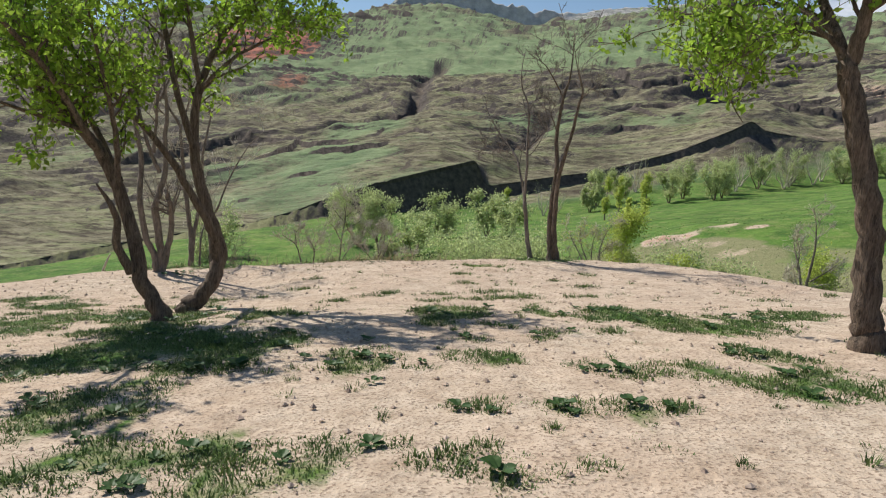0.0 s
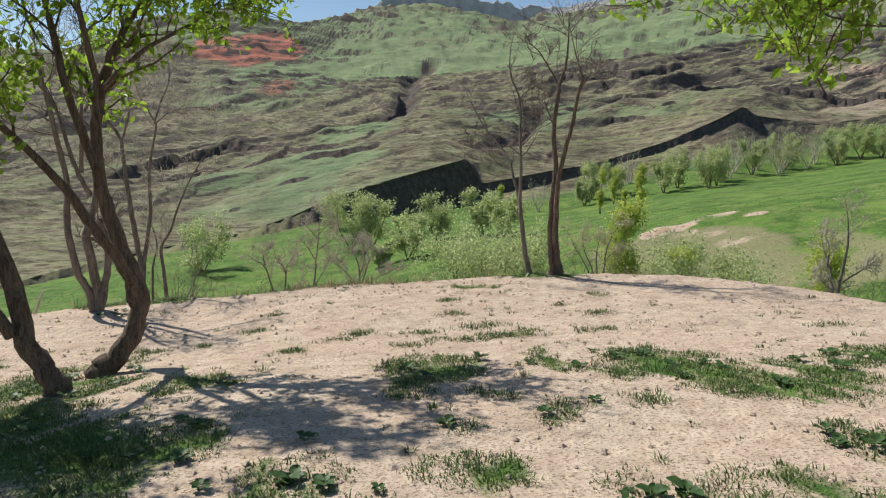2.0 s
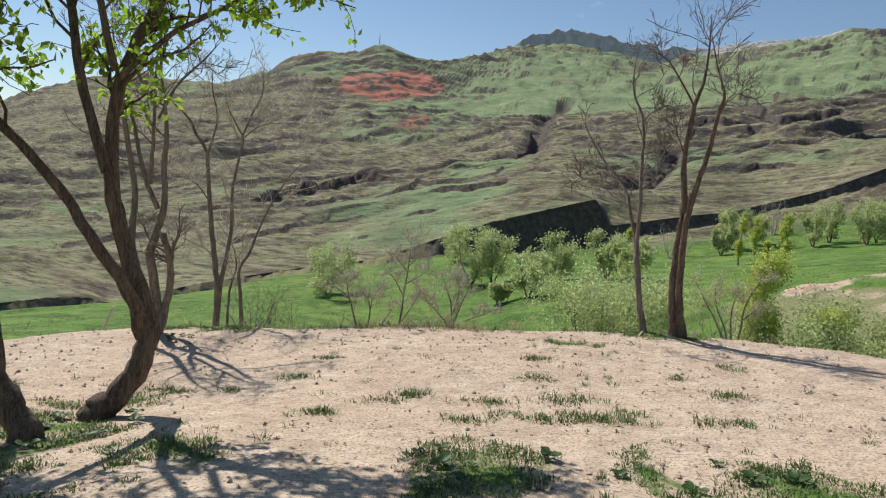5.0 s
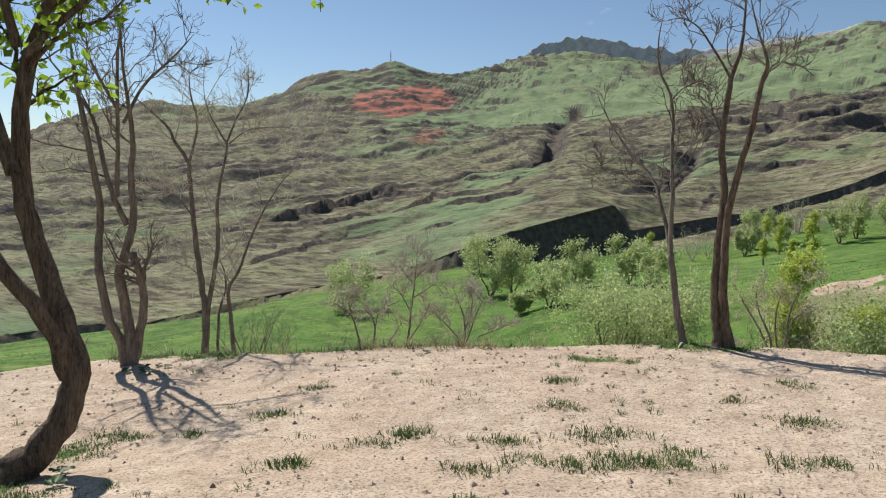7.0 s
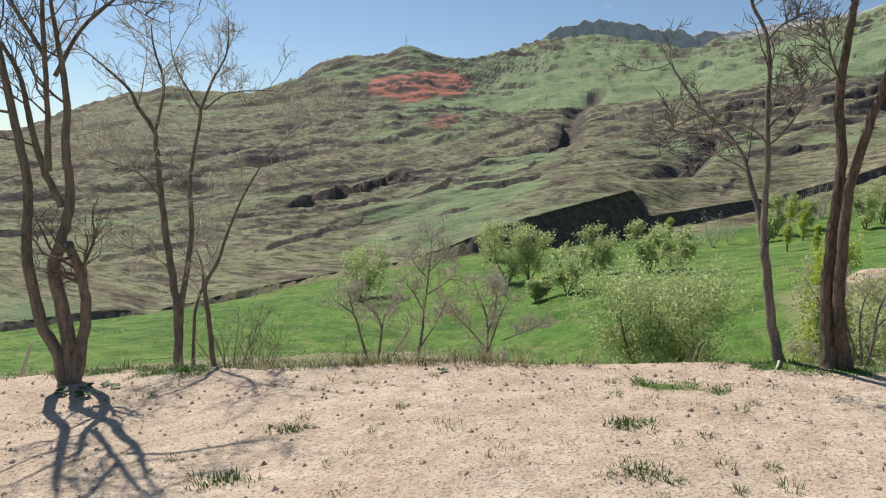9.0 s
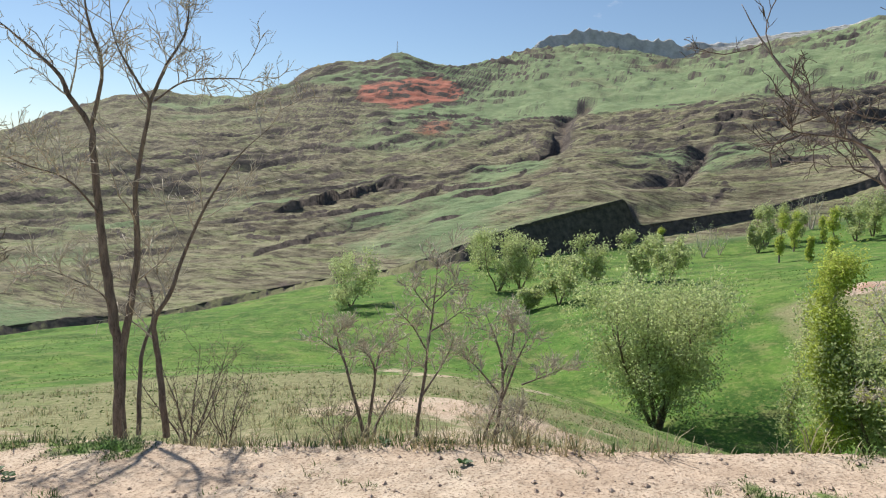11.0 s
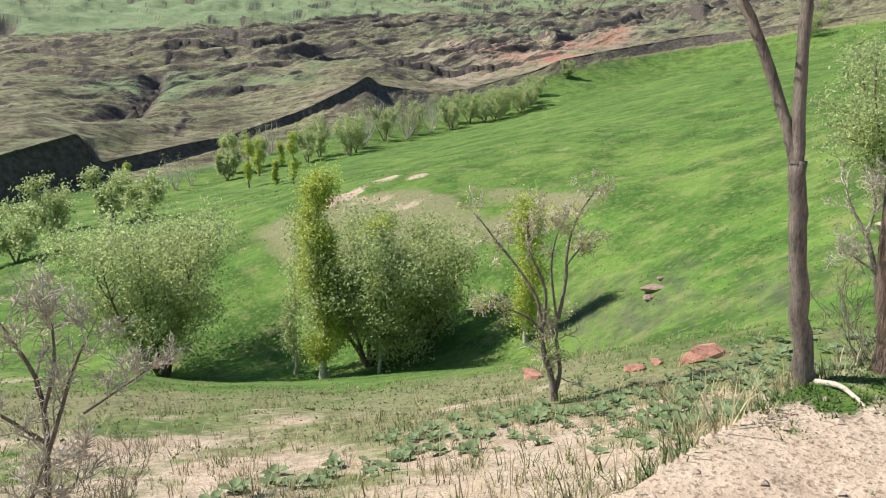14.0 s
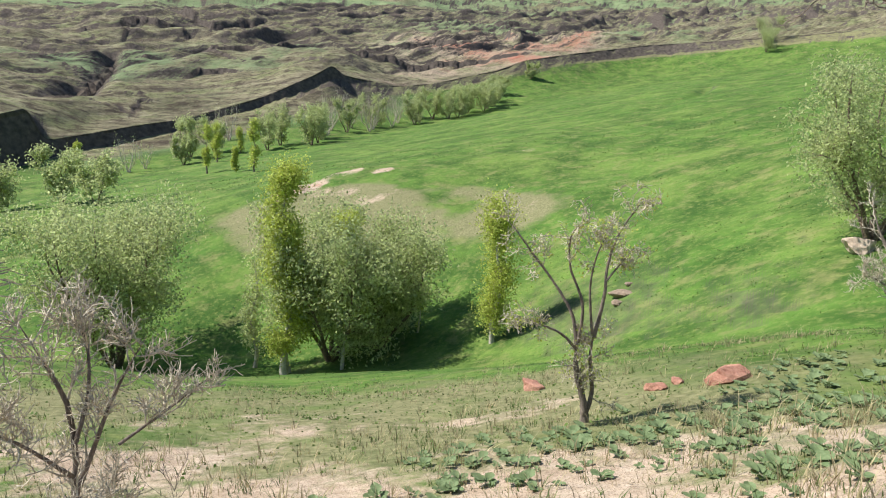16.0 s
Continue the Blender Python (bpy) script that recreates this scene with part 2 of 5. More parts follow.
# line along the foot, height of the step, how far the slip reaches back
SLIPS_WEST = [([(-262, 234), (-239, 250), (-226, 259)], 3, 10), ([(-154, 319), (-139, 347), (-120, 408), (-86, 389)], 8, 24), ([(-169, 304), (-138, 318), (-119, 328), (-102, 357)], 3.2, 10), ([(-95, 345), (-82, 347), (-79, 384)], 5.5, 10),
              ([(-58, 282), (-50, 289)], 5, 8), ([(-92, 206), (-74, 193)], 4, 6), ([(-75, 251), (-68, 254)], 3, 6), ([(-143, 154), (-135, 171), (-126, 187)], 2.4, 8), ([(-174, 208), (-160, 232), (-139, 249)], 2.4, 8), ([(-115, 226), (-108, 273), (-93, 287)], 3, 12)]
SLIPS_MIDDLE = [([(-63, 329), (-44, 331), (-24, 335)], 3.6, 10), ([(-47, 436), (-32, 441), (-24, 538), (-36, 660)], 9, 16), ([(-26, 355), (-11, 355)], 3.5, 10), ([(22, 323), (30, 333), (44, 361), (60, 420), (73, 483)], 7, 9),
                ([(84, 479), (123, 473), (131, 419)], 4, 14), ([(-28, 655), (8, 683), (40, 602)], 8, 20), ([(-239, 836), (-211, 904), (-164, 826)], 8, 20), ([(94, 1201), (164, 1188), (203, 1077)], 12, 30)]
SLIPS_EAST = [([(100, 460), (131, 460), (171, 482), (209, 467)], 4.5, 14), ([(170, 949), (252, 996), (303, 943)], 14, 40), ([(190, 421), (210, 418), (265, 454)], 5, 14), ([(274, 362), (300, 364), (336, 363)], 7, 12), ([(226, 488), (298, 529), (359, 535)], 5, 14),
              ([(159, 732), (183, 649), (241, 683)], 10, 22), ([(200, 422), (262, 403), (322, 386)], 6, 14), ([(60, 560), (110, 600), (170, 590)], 7, 20)]


def small_slips():
    """Short fresh breaks scattered over the slope, running with its folds."""
    rng = np.random.default_rng(83)
    out = []
    for _ in range(150):
        b, r = radians(rng.uniform(-58, 46)), 225 * math.exp(rng.random() * 1.45)
        x, y = HUB_X - r * math.sin(b), HUB_Y + r * math.cos(b)
        a = radians(28 + 26 * rng.normal())
        points, step = [], (5 + 11 * rng.random()) * r / 350
        for k in range(4):
            points.append((x, y))
            a += 0.45 * rng.normal()
            x, y = x + step * math.cos(a), y + step * math.sin(a)
        out.append((points, (0.9 + 2.4 * rng.random() ** 2) * r / 330, 5 + 9 * rng.random()))
    return out


SCARPS = SLIPS_WEST + SLIPS_MIDDLE + SLIPS_EAST + small_slips()
DITCHES = [([(147, 138), (170, 142), (205, 160), (236, 147)], 1.5, 2.6), ([(88, 175), (101, 178)], 1.6, 2.0)]


GULLIES = [([(-62, 425), (-40, 438), (-28, 475), (-22, 540), (-40, 690)], 8, 8), ([(24, 328), (44, 361), (60, 420), (73, 483)], 5, 5), ([(-5, 1010), (-30, 820), (-22, 640)], 8, 10)]


def land_z(x, y):
    """Height of the ground."""
    x, y = np.atleast_1d(np.asarray(x, float)), np.atleast_1d(np.asarray(y, float))
    b, r = polar(x, y)
    k, f = band_of(b, r)
    z = sum(plain_z(b, r * s) for s in (0.92, 0.96, 1.0, 1.04, 1.08)) / 5
    keen = ((k >= 6) & (k <= 8)) | (k >= 10)
    rim = np.where(k == 6, smooth(f, 0.5, 0.9), np.where(k == 8, 1 - smooth(f, 0.02, 0.15), 1.0))
    z = np.where(keen, plain_z(b, r) * rim + z * (1 - rim), z)
    z = np.where(k == 0, bank_z(x, y), z)
    back = np.where(k == 8, smooth(f, 0.0, 0.10), 0.0)
    z = z * (1 - back) + plain_z(b, r, RINGS_SOFT) * back
    inner = smooth(r, 2.0, 60.0)
    z = z + 0.035 * fbm(x * 0.55, y * 0.55, 4, 3) * (1 - inner) + 0.02 * fbm(x * 2.3, y * 2.3, 3, 9) * (1 - inner)
    # broken far slope, with folds that run along it
    mid = np.where(k == 8, smooth(f, 0.03, 0.2), np.where(k == 9, 1 - 0.5 * smooth(f, 0.4, 1), np.where(k == 10, 0.5, 0)))
    u, v = (x * 0.9 + y * 0.25), (y - 0.45 * x)
    wx, wy = fbm(x / 190, y / 190, 3, 21) * 60, fbm(x / 170, y / 170, 3, 31) * 60
    folds = fbm((u + wx) / 170, (v + wy) / 62, 5, 41, True)
    rills = fbm((u + wx * 0.6) / 60, (v + wy * 0.6) / 19, 4, 45, True)
    z = z + mid * r * (0.017 * (folds - 0.1) + 0.0075 * rills + 0.005 * fbm(x / 28, y / 28, 4, 51))
    z = z + np.where(k >= 10, r * 0.004 * fbm(x / 90, y / 90, 4, 61), 0) * np.where(k >= 11, 0.8, 1)
    cliff = np.where((k == 7), 1.0, np.where(k == 11, 3.0, 0))
    z = z + cliff * 1.1 * fbm(b * 1.6, r / 9, 4, 71)
    field = np.where((k >= 3) & (k <= 6), 1.0, 0.0) * np.where(k == 3, smooth(f, 0, .3), 1)
    z = z + field * (0.9 * fbm(x / 26, y / 26, 3, 81) + 0.24 * fbm(x / 6, y / 6, 4, 91))
    slope = np.where(k == 2, smooth(f, 0, 0.25), 0)
    z = z + slope * (0.28 * fbm(x / 5, y / 5, 4, 101))
    z = z + scarp_drop(x, y)[0] * mid
    for points, deep, half in DITCHES + GULLIES:
        z = z - deep * np.exp(-(near_line(x, y, points) / half) ** 2)
    z = z + 0.9 * np.exp(-(near_line(x, y, SAND_BANK) / 2.2) ** 2) * (0.7 + 0.6 * fbm(x / 3, y / 3, 3, 95))
    tooth = np.where(k >= 11, np.where(k == 11, f, np.clip(1 - f * 3, 0, 1) * (k == 12)), 0) * np.interp(b, [c[0] for c in CRAG], [c[1] for c in CRAG])
    z = z + tooth * (8 * fbm(b * 1.6, b * 0, 3, 131) + 3.5 * fbm(b * 5.0, b * 0, 2, 137) + 2)
    return z


def land_height(x, y):
    return float(land_z(x, y)[0])


# ---- materials ----
def paint(name, dark, light, scale=8.0, rough=0.85, bump=0.4, distance=0.02, fine=6.0, stretch=(1, 1, 1), spread=0.12, tint=None, sheer=0.0):
    """A matt natural surface: two scales of noise between two colours, with relief; alike pieces differ a little."""
    m = bpy.data.materials.new(name)
    m.use_nodes = True
    t = m.node_tree
    t.nodes.clear()
    coord = t.nodes.new("ShaderNodeTexCoord")
    place = wire(t, "ShaderNodeMapping", {"Scale": stretch}, {"Vector": coord.outputs["Object"]})
    broad = wire(t, "ShaderNodeTexNoise", {"Scale": scale, "Detail": 6, "Roughness": 0.6}, {"Vector": place.outputs[0]})
    grain = wire(t, "ShaderNodeTexNoise", {"Scale": scale * fine, "Detail": 5, "Roughness": 0.65}, {"Vector": place.outputs[0]})
    both = wire(t, "ShaderNodeMix", {"Factor": 0.45}, {"A": broad.outputs["Fac"], "B": grain.outputs["Fac"]})
    ramp = wire(t, "ShaderNodeMapRange", {"From Min": 0.36, "From Max": 0.64}, {"Value": both.outputs["Result"]})
    colour = wire(t, "ShaderNodeMix", {".data_type": "RGBA", "A": (*dark, 1), "B": (*light, 1)}, {"Factor": ramp.outputs[0]})
    info = t.nodes.new("ShaderNodeNewGeometry")
    shift = wire(t, "ShaderNodeMapRange", {"To Min": 1 - spread * 2, "To Max": 1 + spread * 2}, {"Value": info.outputs["Random Per Island"]})
    hsv = wire(t, "ShaderNodeHueSaturation", {}, {"Color": colour.outputs["Result"], "Value": shift.outputs[0]})
    relief = wire(t, "ShaderNodeBump", {"Strength": bump, "Distance": distance}, {"Height": both.outputs["Result"]})
    skin = wire(t, "ShaderNodeBsdfPrincipled", {"Roughness": rough, "Specular IOR Level": 0.25}, {"Base Color": hsv.outputs[0], "Normal": relief.outputs[0]})
    out = t.nodes.new("ShaderNodeOutputMaterial")
    surface = skin.outputs[0]
    if sheer:
        thin = wire(t, "ShaderNodeBsdfTranslucent", {}, {"Color": hsv.outputs[0]})
        mix = wire(t, "ShaderNodeMixShader", {0: sheer}, {1: skin.outputs[0], 2: thin.outputs[0]})
        surface = mix.outputs[0]
    t.links.new(surface, out.inputs[0])
    return m


def earth_material():
    """Ground cover by what grows where: bare soil, meadow, dry pasture, red earth, and raw clay where it is too steep for grass."""
    m = bpy.data.materials.new("ground_cover")
    m.use_nodes = True
    t = m.node_tree
    t.nodes.clear()
    coord = t.nodes.new("ShaderNodeTexCoord")
    P = coord.outputs["Object"]
    cover = wire(t, "ShaderNodeAttribute", {".attribute_name": "cover"})
    kinds = wire(t, "ShaderNodeSeparateColor", {}, {"Color": cover.outputs["Color"]})
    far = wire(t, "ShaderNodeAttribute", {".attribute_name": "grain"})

    def noise_tex(scale, detail=6, rough=0.6, stretch=None):
        v = P
        if stretch:
            v = wire(t, "ShaderNodeMapping", {"Scale": stretch, "Rotation": (0, 0, 0.42)}, {"Vector": P}).outputs[0]
        return wire(t, "ShaderNodeTexNoise", {"Scale": scale, "Detail": detail, "Roughness": rough}, {"Vector": v}).outputs["Fac"]

    def rng(v, a, b, lo=0.0, hi=1.0):
        return wire(t, "ShaderNodeMapRange", {"From Min": a, "From Max": b, "To Min": lo, "To Max": hi}, {"Value": v}).outputs[0]

    def mix(f, a, b):
        node = wire(t, "ShaderNodeMix", {".data_type": "RGBA"}, {})
        for key, v in (("Factor", f), ("A", a), ("B", b)):
            if isinstance(v, tuple):
                node.inputs[key].default_value = (*v, 1) if len(v) == 3 else v
            elif isinstance(v, float):
                node.inputs[key].default_value = v
            else:
                t.links.new(v, node.inputs[key])
        return node.outputs["Result"]

    def fmath(op, a, b):
        node = wire(t, "ShaderNodeMath", {".operation": op})
        for i, v in enumerate((a, b)):
            if isinstance(v, (int, float)):
                node.inputs[i].default_value = v
            else:
                t.links.new(v, node.inputs[i])
        return node.outputs[0]

    tiny, small, body, large = noise_tex(38.0, 8), noise_tex(5.0, 8), noise_tex(0.5, 8), noise_tex(0.045, 9, 0.65)
    streak = noise_tex(0.03, 9, 0.68, (1.0, 3.2, 1.0))
    speck = wire(t, "ShaderNodeTexVoronoi", {"Scale": 26.0, "Randomness": 1.0}, {"Vector": P}).outputs["Distance"]
    # bare soil: pale pinkish earth with darker crumbs and stones
    soil = mix(rng(small, 0.3, 0.7), (0.44, 0.345, 0.255), (0.66, 0.55, 0.43))
    soil = mix(rng(body, 0.35, 0.68, 0.0, 0.5), soil, (0.51, 0.365, 0.265))
    soil = mix(rng(noise_tex(1.9, 7, 0.7), 0.50, 0.64, 0.0, 0.45), soil, (0.36, 0.265, 0.185))
    soil = mix(rng(tiny, 0.52, 0.62, 0.0, 0.85), soil, (0.22, 0.155, 0.11))
    soil = mix(rng(noise_tex(12.0, 6, 0.7), 0.57, 0.66, 0.0, 0.6), soil, (0.20, 0.15, 0.105))
    soil = mix(rng(speck, 0.16, 0.06, 0.0, 0.55), soil, (0.66, 0.55, 0.45))
    # lush meadow
    lush = mix(rng(body, 0.3, 0.7), (0.045, 0.118, 0.019), (0.115, 0.225, 0.040))
    lush = mix(rng(large, 0.42, 0.62, 0.0, 0.5), lush, (0.205, 0.285, 0.068))
    lush = mix(rng(small, 0.5, 0.75, 0.0, 0.5), lush, (0.045, 0.10, 0.018))
    patch = noise_tex(0.13, 8, 0.65)
    lush = mix(rng(patch, 0.44, 0.60, 0.0, 0.85), lush, (0.04, 0.092, 0.018))
    lush = mix(rng(noise_tex(1.7, 6, 0.7), 0.5, 0.66, 0.0, 0.65), lush, (0.21, 0.26, 0.075))
    lush = mix(rng(noise_tex(0.33, 8, 0.7), 0.52, 0.64, 0.0, 0.55), lush, (0.25, 0.25, 0.10))
    # mountain grass, its colour paled and greyed in place of distance haze
    hazy_alp = mix(rng(large, 0.35, 0.65), (0.155, 0.215, 0.115), (0.275, 0.33, 0.185))
    lush = mix(rng(far.outputs["Fac"], 0.0, 0.5), lush, hazy_alp)
    # thin dry pasture on the far slopes
    dry = mix(rng(large, 0.35, 0.65), (0.185, 0.187, 0.098), (0.355, 0.33, 0.20))
    dry = mix(rng(streak, 0.42, 0.60, 0.0, 0.7), dry, (0.115, 0.09, 0.068))
    dry = mix(rng(streak, 0.50, 0.36, 0.0, 0.75), dry, (0.17, 0.21, 0.08))
    dry = mix(rng(body, 0.5, 0.75, 0.0, 0.35), dry, (0.07, 0.06, 0.04))
    lines = noise_tex(0.14, 9, 0.7, (1.0, 2.3, 1.0))
    dry = mix(rng(lines, 0.50, 0.60, 0.0, 0.9), dry, (0.07, 0.055, 0.042))
    dry = mix(rng(noise_tex(0.33, 8, 0.7, (1.0, 2.0, 1.0)), 0.53, 0.63, 0.0, 0.8), dry, (0.06, 0.05, 0.036))
    dry = mix(rng(lines, 0.47, 0.36, 0.0, 0.55), dry, (0.38, 0.345, 0.235))
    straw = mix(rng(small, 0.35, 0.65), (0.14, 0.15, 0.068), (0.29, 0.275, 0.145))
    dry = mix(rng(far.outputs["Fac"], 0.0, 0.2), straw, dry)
    red = mix(rng(streak, 0.35, 0.65), (0.32, 0.105, 0.07), (0.50, 0.215, 0.15))
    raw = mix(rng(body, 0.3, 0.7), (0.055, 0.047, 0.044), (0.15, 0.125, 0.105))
    # crag rock, its colour lightened to make up for the absent haze
    rock = mix(rng(large, 0.35, 0.65), (0.42, 0.40, 0.38), (0.68, 0.65, 0.61))
    ragged = fmath("MULTIPLY_ADD", body, 0.5)
    ragged.node.inputs[2].default_value = -0.25

    def keen(v, add=ragged):
        return rng(fmath("ADD", v, add), 0.36, 0.60)

    fringe = fmath("MULTIPLY_ADD", noise_tex(1.8, 8, 0.75), 1.1)
    fringe.node.inputs[2].default_value = -0.55
    fringe = fmath("ADD", fringe, fmath("MULTIPLY", ragged, 0.6))
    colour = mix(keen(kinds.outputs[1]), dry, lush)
    colour = mix(keen(kinds.outputs[0], fringe), colour, soil)
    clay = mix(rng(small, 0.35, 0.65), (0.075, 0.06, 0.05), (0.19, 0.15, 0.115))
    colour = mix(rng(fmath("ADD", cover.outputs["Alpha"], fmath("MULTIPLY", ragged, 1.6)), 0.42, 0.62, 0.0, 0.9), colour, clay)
    colour = mix(keen(kinds.outputs[2]), colour, red)
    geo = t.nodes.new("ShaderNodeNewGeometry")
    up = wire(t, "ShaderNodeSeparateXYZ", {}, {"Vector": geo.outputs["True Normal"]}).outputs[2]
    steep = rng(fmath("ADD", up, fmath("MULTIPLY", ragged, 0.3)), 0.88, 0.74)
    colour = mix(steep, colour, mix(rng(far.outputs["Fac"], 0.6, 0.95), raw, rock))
    height = fmath("ADD", fmath("MULTIPLY", small, 0.05), fmath("MULTIPLY", tiny, 0.03))
    height = fmath("ADD", height, fmath("MULTIPLY", body, 0.55))
    height = fmath("ADD", height, fmath("MULTIPLY", fmath("ADD", fmath("MULTIPLY", streak, 14.0), fmath("MULTIPLY", lines, 2.5)), far.outputs["Fac"]))
    relief = wire(t, "ShaderNodeBump", {"Strength": 0.6, "Distance": 1.0}, {"Height": height})
    skin = wire(t, "ShaderNodeBsdfPrincipled", {"Roughness": 0.95, "Specular IOR Level": 0.15}, {"Base Color": colour, "Normal": relief.outputs[0]})
    out = t.nodes.new("ShaderNodeOutputMaterial")
    t.links.new(skin.outputs[0], out.inputs[0])
    return m


# ---- the ground, one sheet to the horizon ----
def ellipse(x, y, cx, cy, a, b, turn=0.0):
    c, s = math.cos(radians(turn)), math.sin(radians(turn))
    dx, dy = x - cx, y - cy
    return np.hypot((dx * c + dy * s) / a, (-dx * s + dy * c) / b)


def grass_share(x, y):
    """How much of the bank the turf covers, 0 to 1: clumps with bare earth showing between them."""
    n = fbm(x / 1.1, y / 1.1, 3, 201)
    clump = fbm(x / 0.34, y / 0.34, 3, 207)
    g = np.zeros_like(x)
    for cx, cy, a, b, turn, full in TURF:
        g = np.maximum(g, full * (1 - smooth(ellipse(x, y, cx, cy, a, b, turn), 0.45, 1.3)))
    return smooth(g + 0.5 * n + 0.80 * clump, 0.30, 0.78) * (g > 0.02)


# turf on the bank: middle, half sizes, turn, fullness
TURF_NEAR = [(0.2, 6.4, 1.3, 0.6, 0, 0.95), (-1.6, 9.7, 0.9, 1.5, -16, 0.95), (-0.9, 7.5, 0.6, 0.85, 0, 0.9), (2.1, 6.4, 0.75, 0.45, 0, 0.75), (2.9, 7.5, 1.1, 0.32, 0, 0.9), (3.1, 6.8, 0.3, 0.27, 0, 0.6), (4.9, 8.2, 0.9, 0.55, 0, 0.9),
             (1.3, 6.7, 0.45, 0.26, 0, 0.8), (-0.8, 9.8, 0.8, 1.0, -14, 0.95), (-0.4, 8.8, 0.45, 0.45, 0, 0.9), (1.1, 8.9, 0.45, 0.55, 0, 1.0), (1.6, 8.6, 0.2, 0.22, 0, 0.9)]
TURF_FAR = [(1.9, 11.9, 0.7, 0.8, -5, 0.8), (3.9, 11.9, 1.1, 0.8, -5, 0.8), (5.1, 10.9, 1.0, 0.75, -4, 0.9), (3.0, 10.1, 0.3, 0.47, 0, 0.85), (2.1, 9.9, 0.22, 0.27, 0, 0.8), (2.1, 9.0, 0.42, 0.33, 0, 0.8), (3.9, 8.6, 0.9, 0.38, -4, 0.85), (4.9, 9.1, 0.5, 0.45, 0, 0.85),
            (-0.7, 11.7, 0.7, 0.5, -22, 1.0), (-1.8, 10.9, 1.0, 0.7, 0, 0.95), (0.2, 9.7, 0.3, 0.35, 0, 0.8), (1.7, 10.9, 0.26, 0.4, 0, 0.8), (6.4, 11.6, 0.8, 0.4, -5, 0.8)]
TURF_RIM = [(-2.3, 12.3, 1.2, 0.7, 0, 1.0), (-3.8, 11.9, 0.8, 1.1, 0, 0.8), (-5.6, 13.4, 2.2, 1.2, 0, 0.55), (-2.6, 13.6, 1.0, 0.45, 0, 0.55), (4.1, 18.3, 1.1, 0.45, 0, 0.8), (2.9, 17.6, 1.2, 0.25, -5, 0.6), (-4.6, 18.2, 1.6, 0.5, 0, 0.6), (-4.5, 8.0, 1.8, 1.2, 0, 0.6), (7.2, 9.4, 1.4, 0.7, 8, 0.8)]
TURF = TURF_NEAR + TURF_FAR + TURF_RIM


def build_ground():
    dense = np.concatenate([np.arange(-84, 58, 0.2), np.arange(58, 276, 1.3)])
    b = (dense + 180) % 360 - 180
    rr = ring_values(RINGS_R, b)
    rows = [np.zeros(len(b)) + 0.01]
    for k, n in enumerate(ROWS):
        for i in range(1, n + 1):
            f = i / n
            if k == 0:
                f = f ** 0.8
            rows.append(rr[k] * (1 - f) + rr[k + 1] * f)
    R = np.array(rows)
    B = np.broadcast_to(b, R.shape)
    x = HUB_X - R * np.sin(np.radians(B))
    y = HUB_Y + R * np.cos(np.radians(B))
    z = land_z(x.ravel(), y.ravel())
    xf, yf = x.ravel(), y.ravel()
    nr, nb = R.shape
    verts = np.column_stack([xf, yf, z])
    i = np.arange(nr - 1)[:, None] * nb
    j = np.arange(nb)[None, :]
    j2 = (j + 1) % nb
    faces = np.stack([i + j, i + j2, i + nb + j2, i + nb + j], axis=-1).reshape(-1, 4)[:, ::-1]
    me = bpy.data.meshes.new("ground")
    me.vertices.add(len(verts))
    me.vertices.foreach_set("co", verts.ravel())
    me.loops.add(faces.size)
    me.loops.foreach_set("vertex_index", faces.ravel())
    me.polygons.add(len(faces))
    me.polygons.foreach_set("loop_start", np.arange(len(faces)) * 4)
    me.update(calc_edges=True)
    me.polygons.foreach_set("use_smooth", np.ones(len(faces), bool))
    # what covers the ground
    bb, r = B.ravel(), R.ravel()
    k, f = band_of(bb, r)
    n1, n2, n3 = fbm(xf / 9, yf / 9, 4, 301), fbm(xf / 45, yf / 45, 4, 311), fbm(xf / 160, yf / 160, 4, 321)
    bare = np.zeros_like(xf)
    green = np.zeros_like(xf)
    reds = np.zeros_like(xf)
    bare[(k <= 1)] = 1.0
    sward = grass_share(xf, yf)
    bare = np.where(k <= 1, 1.0 - 0.62 * sward, bare)
    green = np.where(k <= 1, 0.25 + 0.45 * sward, green)
    upper = k == 2
    near_rim = 1 - smooth(f, 0.02, 0.30)
    bare = np.where(upper, np.clip(0.75 * (1 - smooth(f, 0.0, 0.1)) + 0.30 + 0.6 * n1 + 0.4 * fbm(xf / 2.2, yf / 2.2, 3, 331) - 0.4 * smooth(f, 0.3, 0.9), 0, 1), bare)
    green = np.where(upper, np.clip(0.36 + 0.26 * smooth(f, 0.1, 0.9) + 0.5 * n1, 0, 1), green)
    knoll = 1 - smooth(ellipse(xf, yf, -9, 46, 13, 7, 0), 0.5, 1.1)
    bare = np.where(k <= 3, np.clip(bare + 0.25 * knoll * (k >= 2), 0, 1), bare)
    green = np.where(k == 3, np.clip(0.60 + 0.45 * smooth(f, 0, 0.35) + 0.40 * n1, 0, 1), green)
    green = np.where((k >= 4) & (k <= 6), np.clip(1.0 + 0.25 * n2, 0, 1), green)
    foot = (k == 6) * smooth(f, 0.55, 0.85) * smooth(-bb, 2, 8) * (1 - smooth(-bb, 26, 34))
    green = green - foot * (0.75 + 0.4 * n1)
    # the earthy flank of the mound and the sandy track along its crest
    flank = 1 - smooth(ellipse(xf, yf, 44, 96, 29, 14, -50), 0.6, 1.15)
    sand = 1 - smooth(near_line(xf, yf, SAND_BANK), 1.2, 2.8)
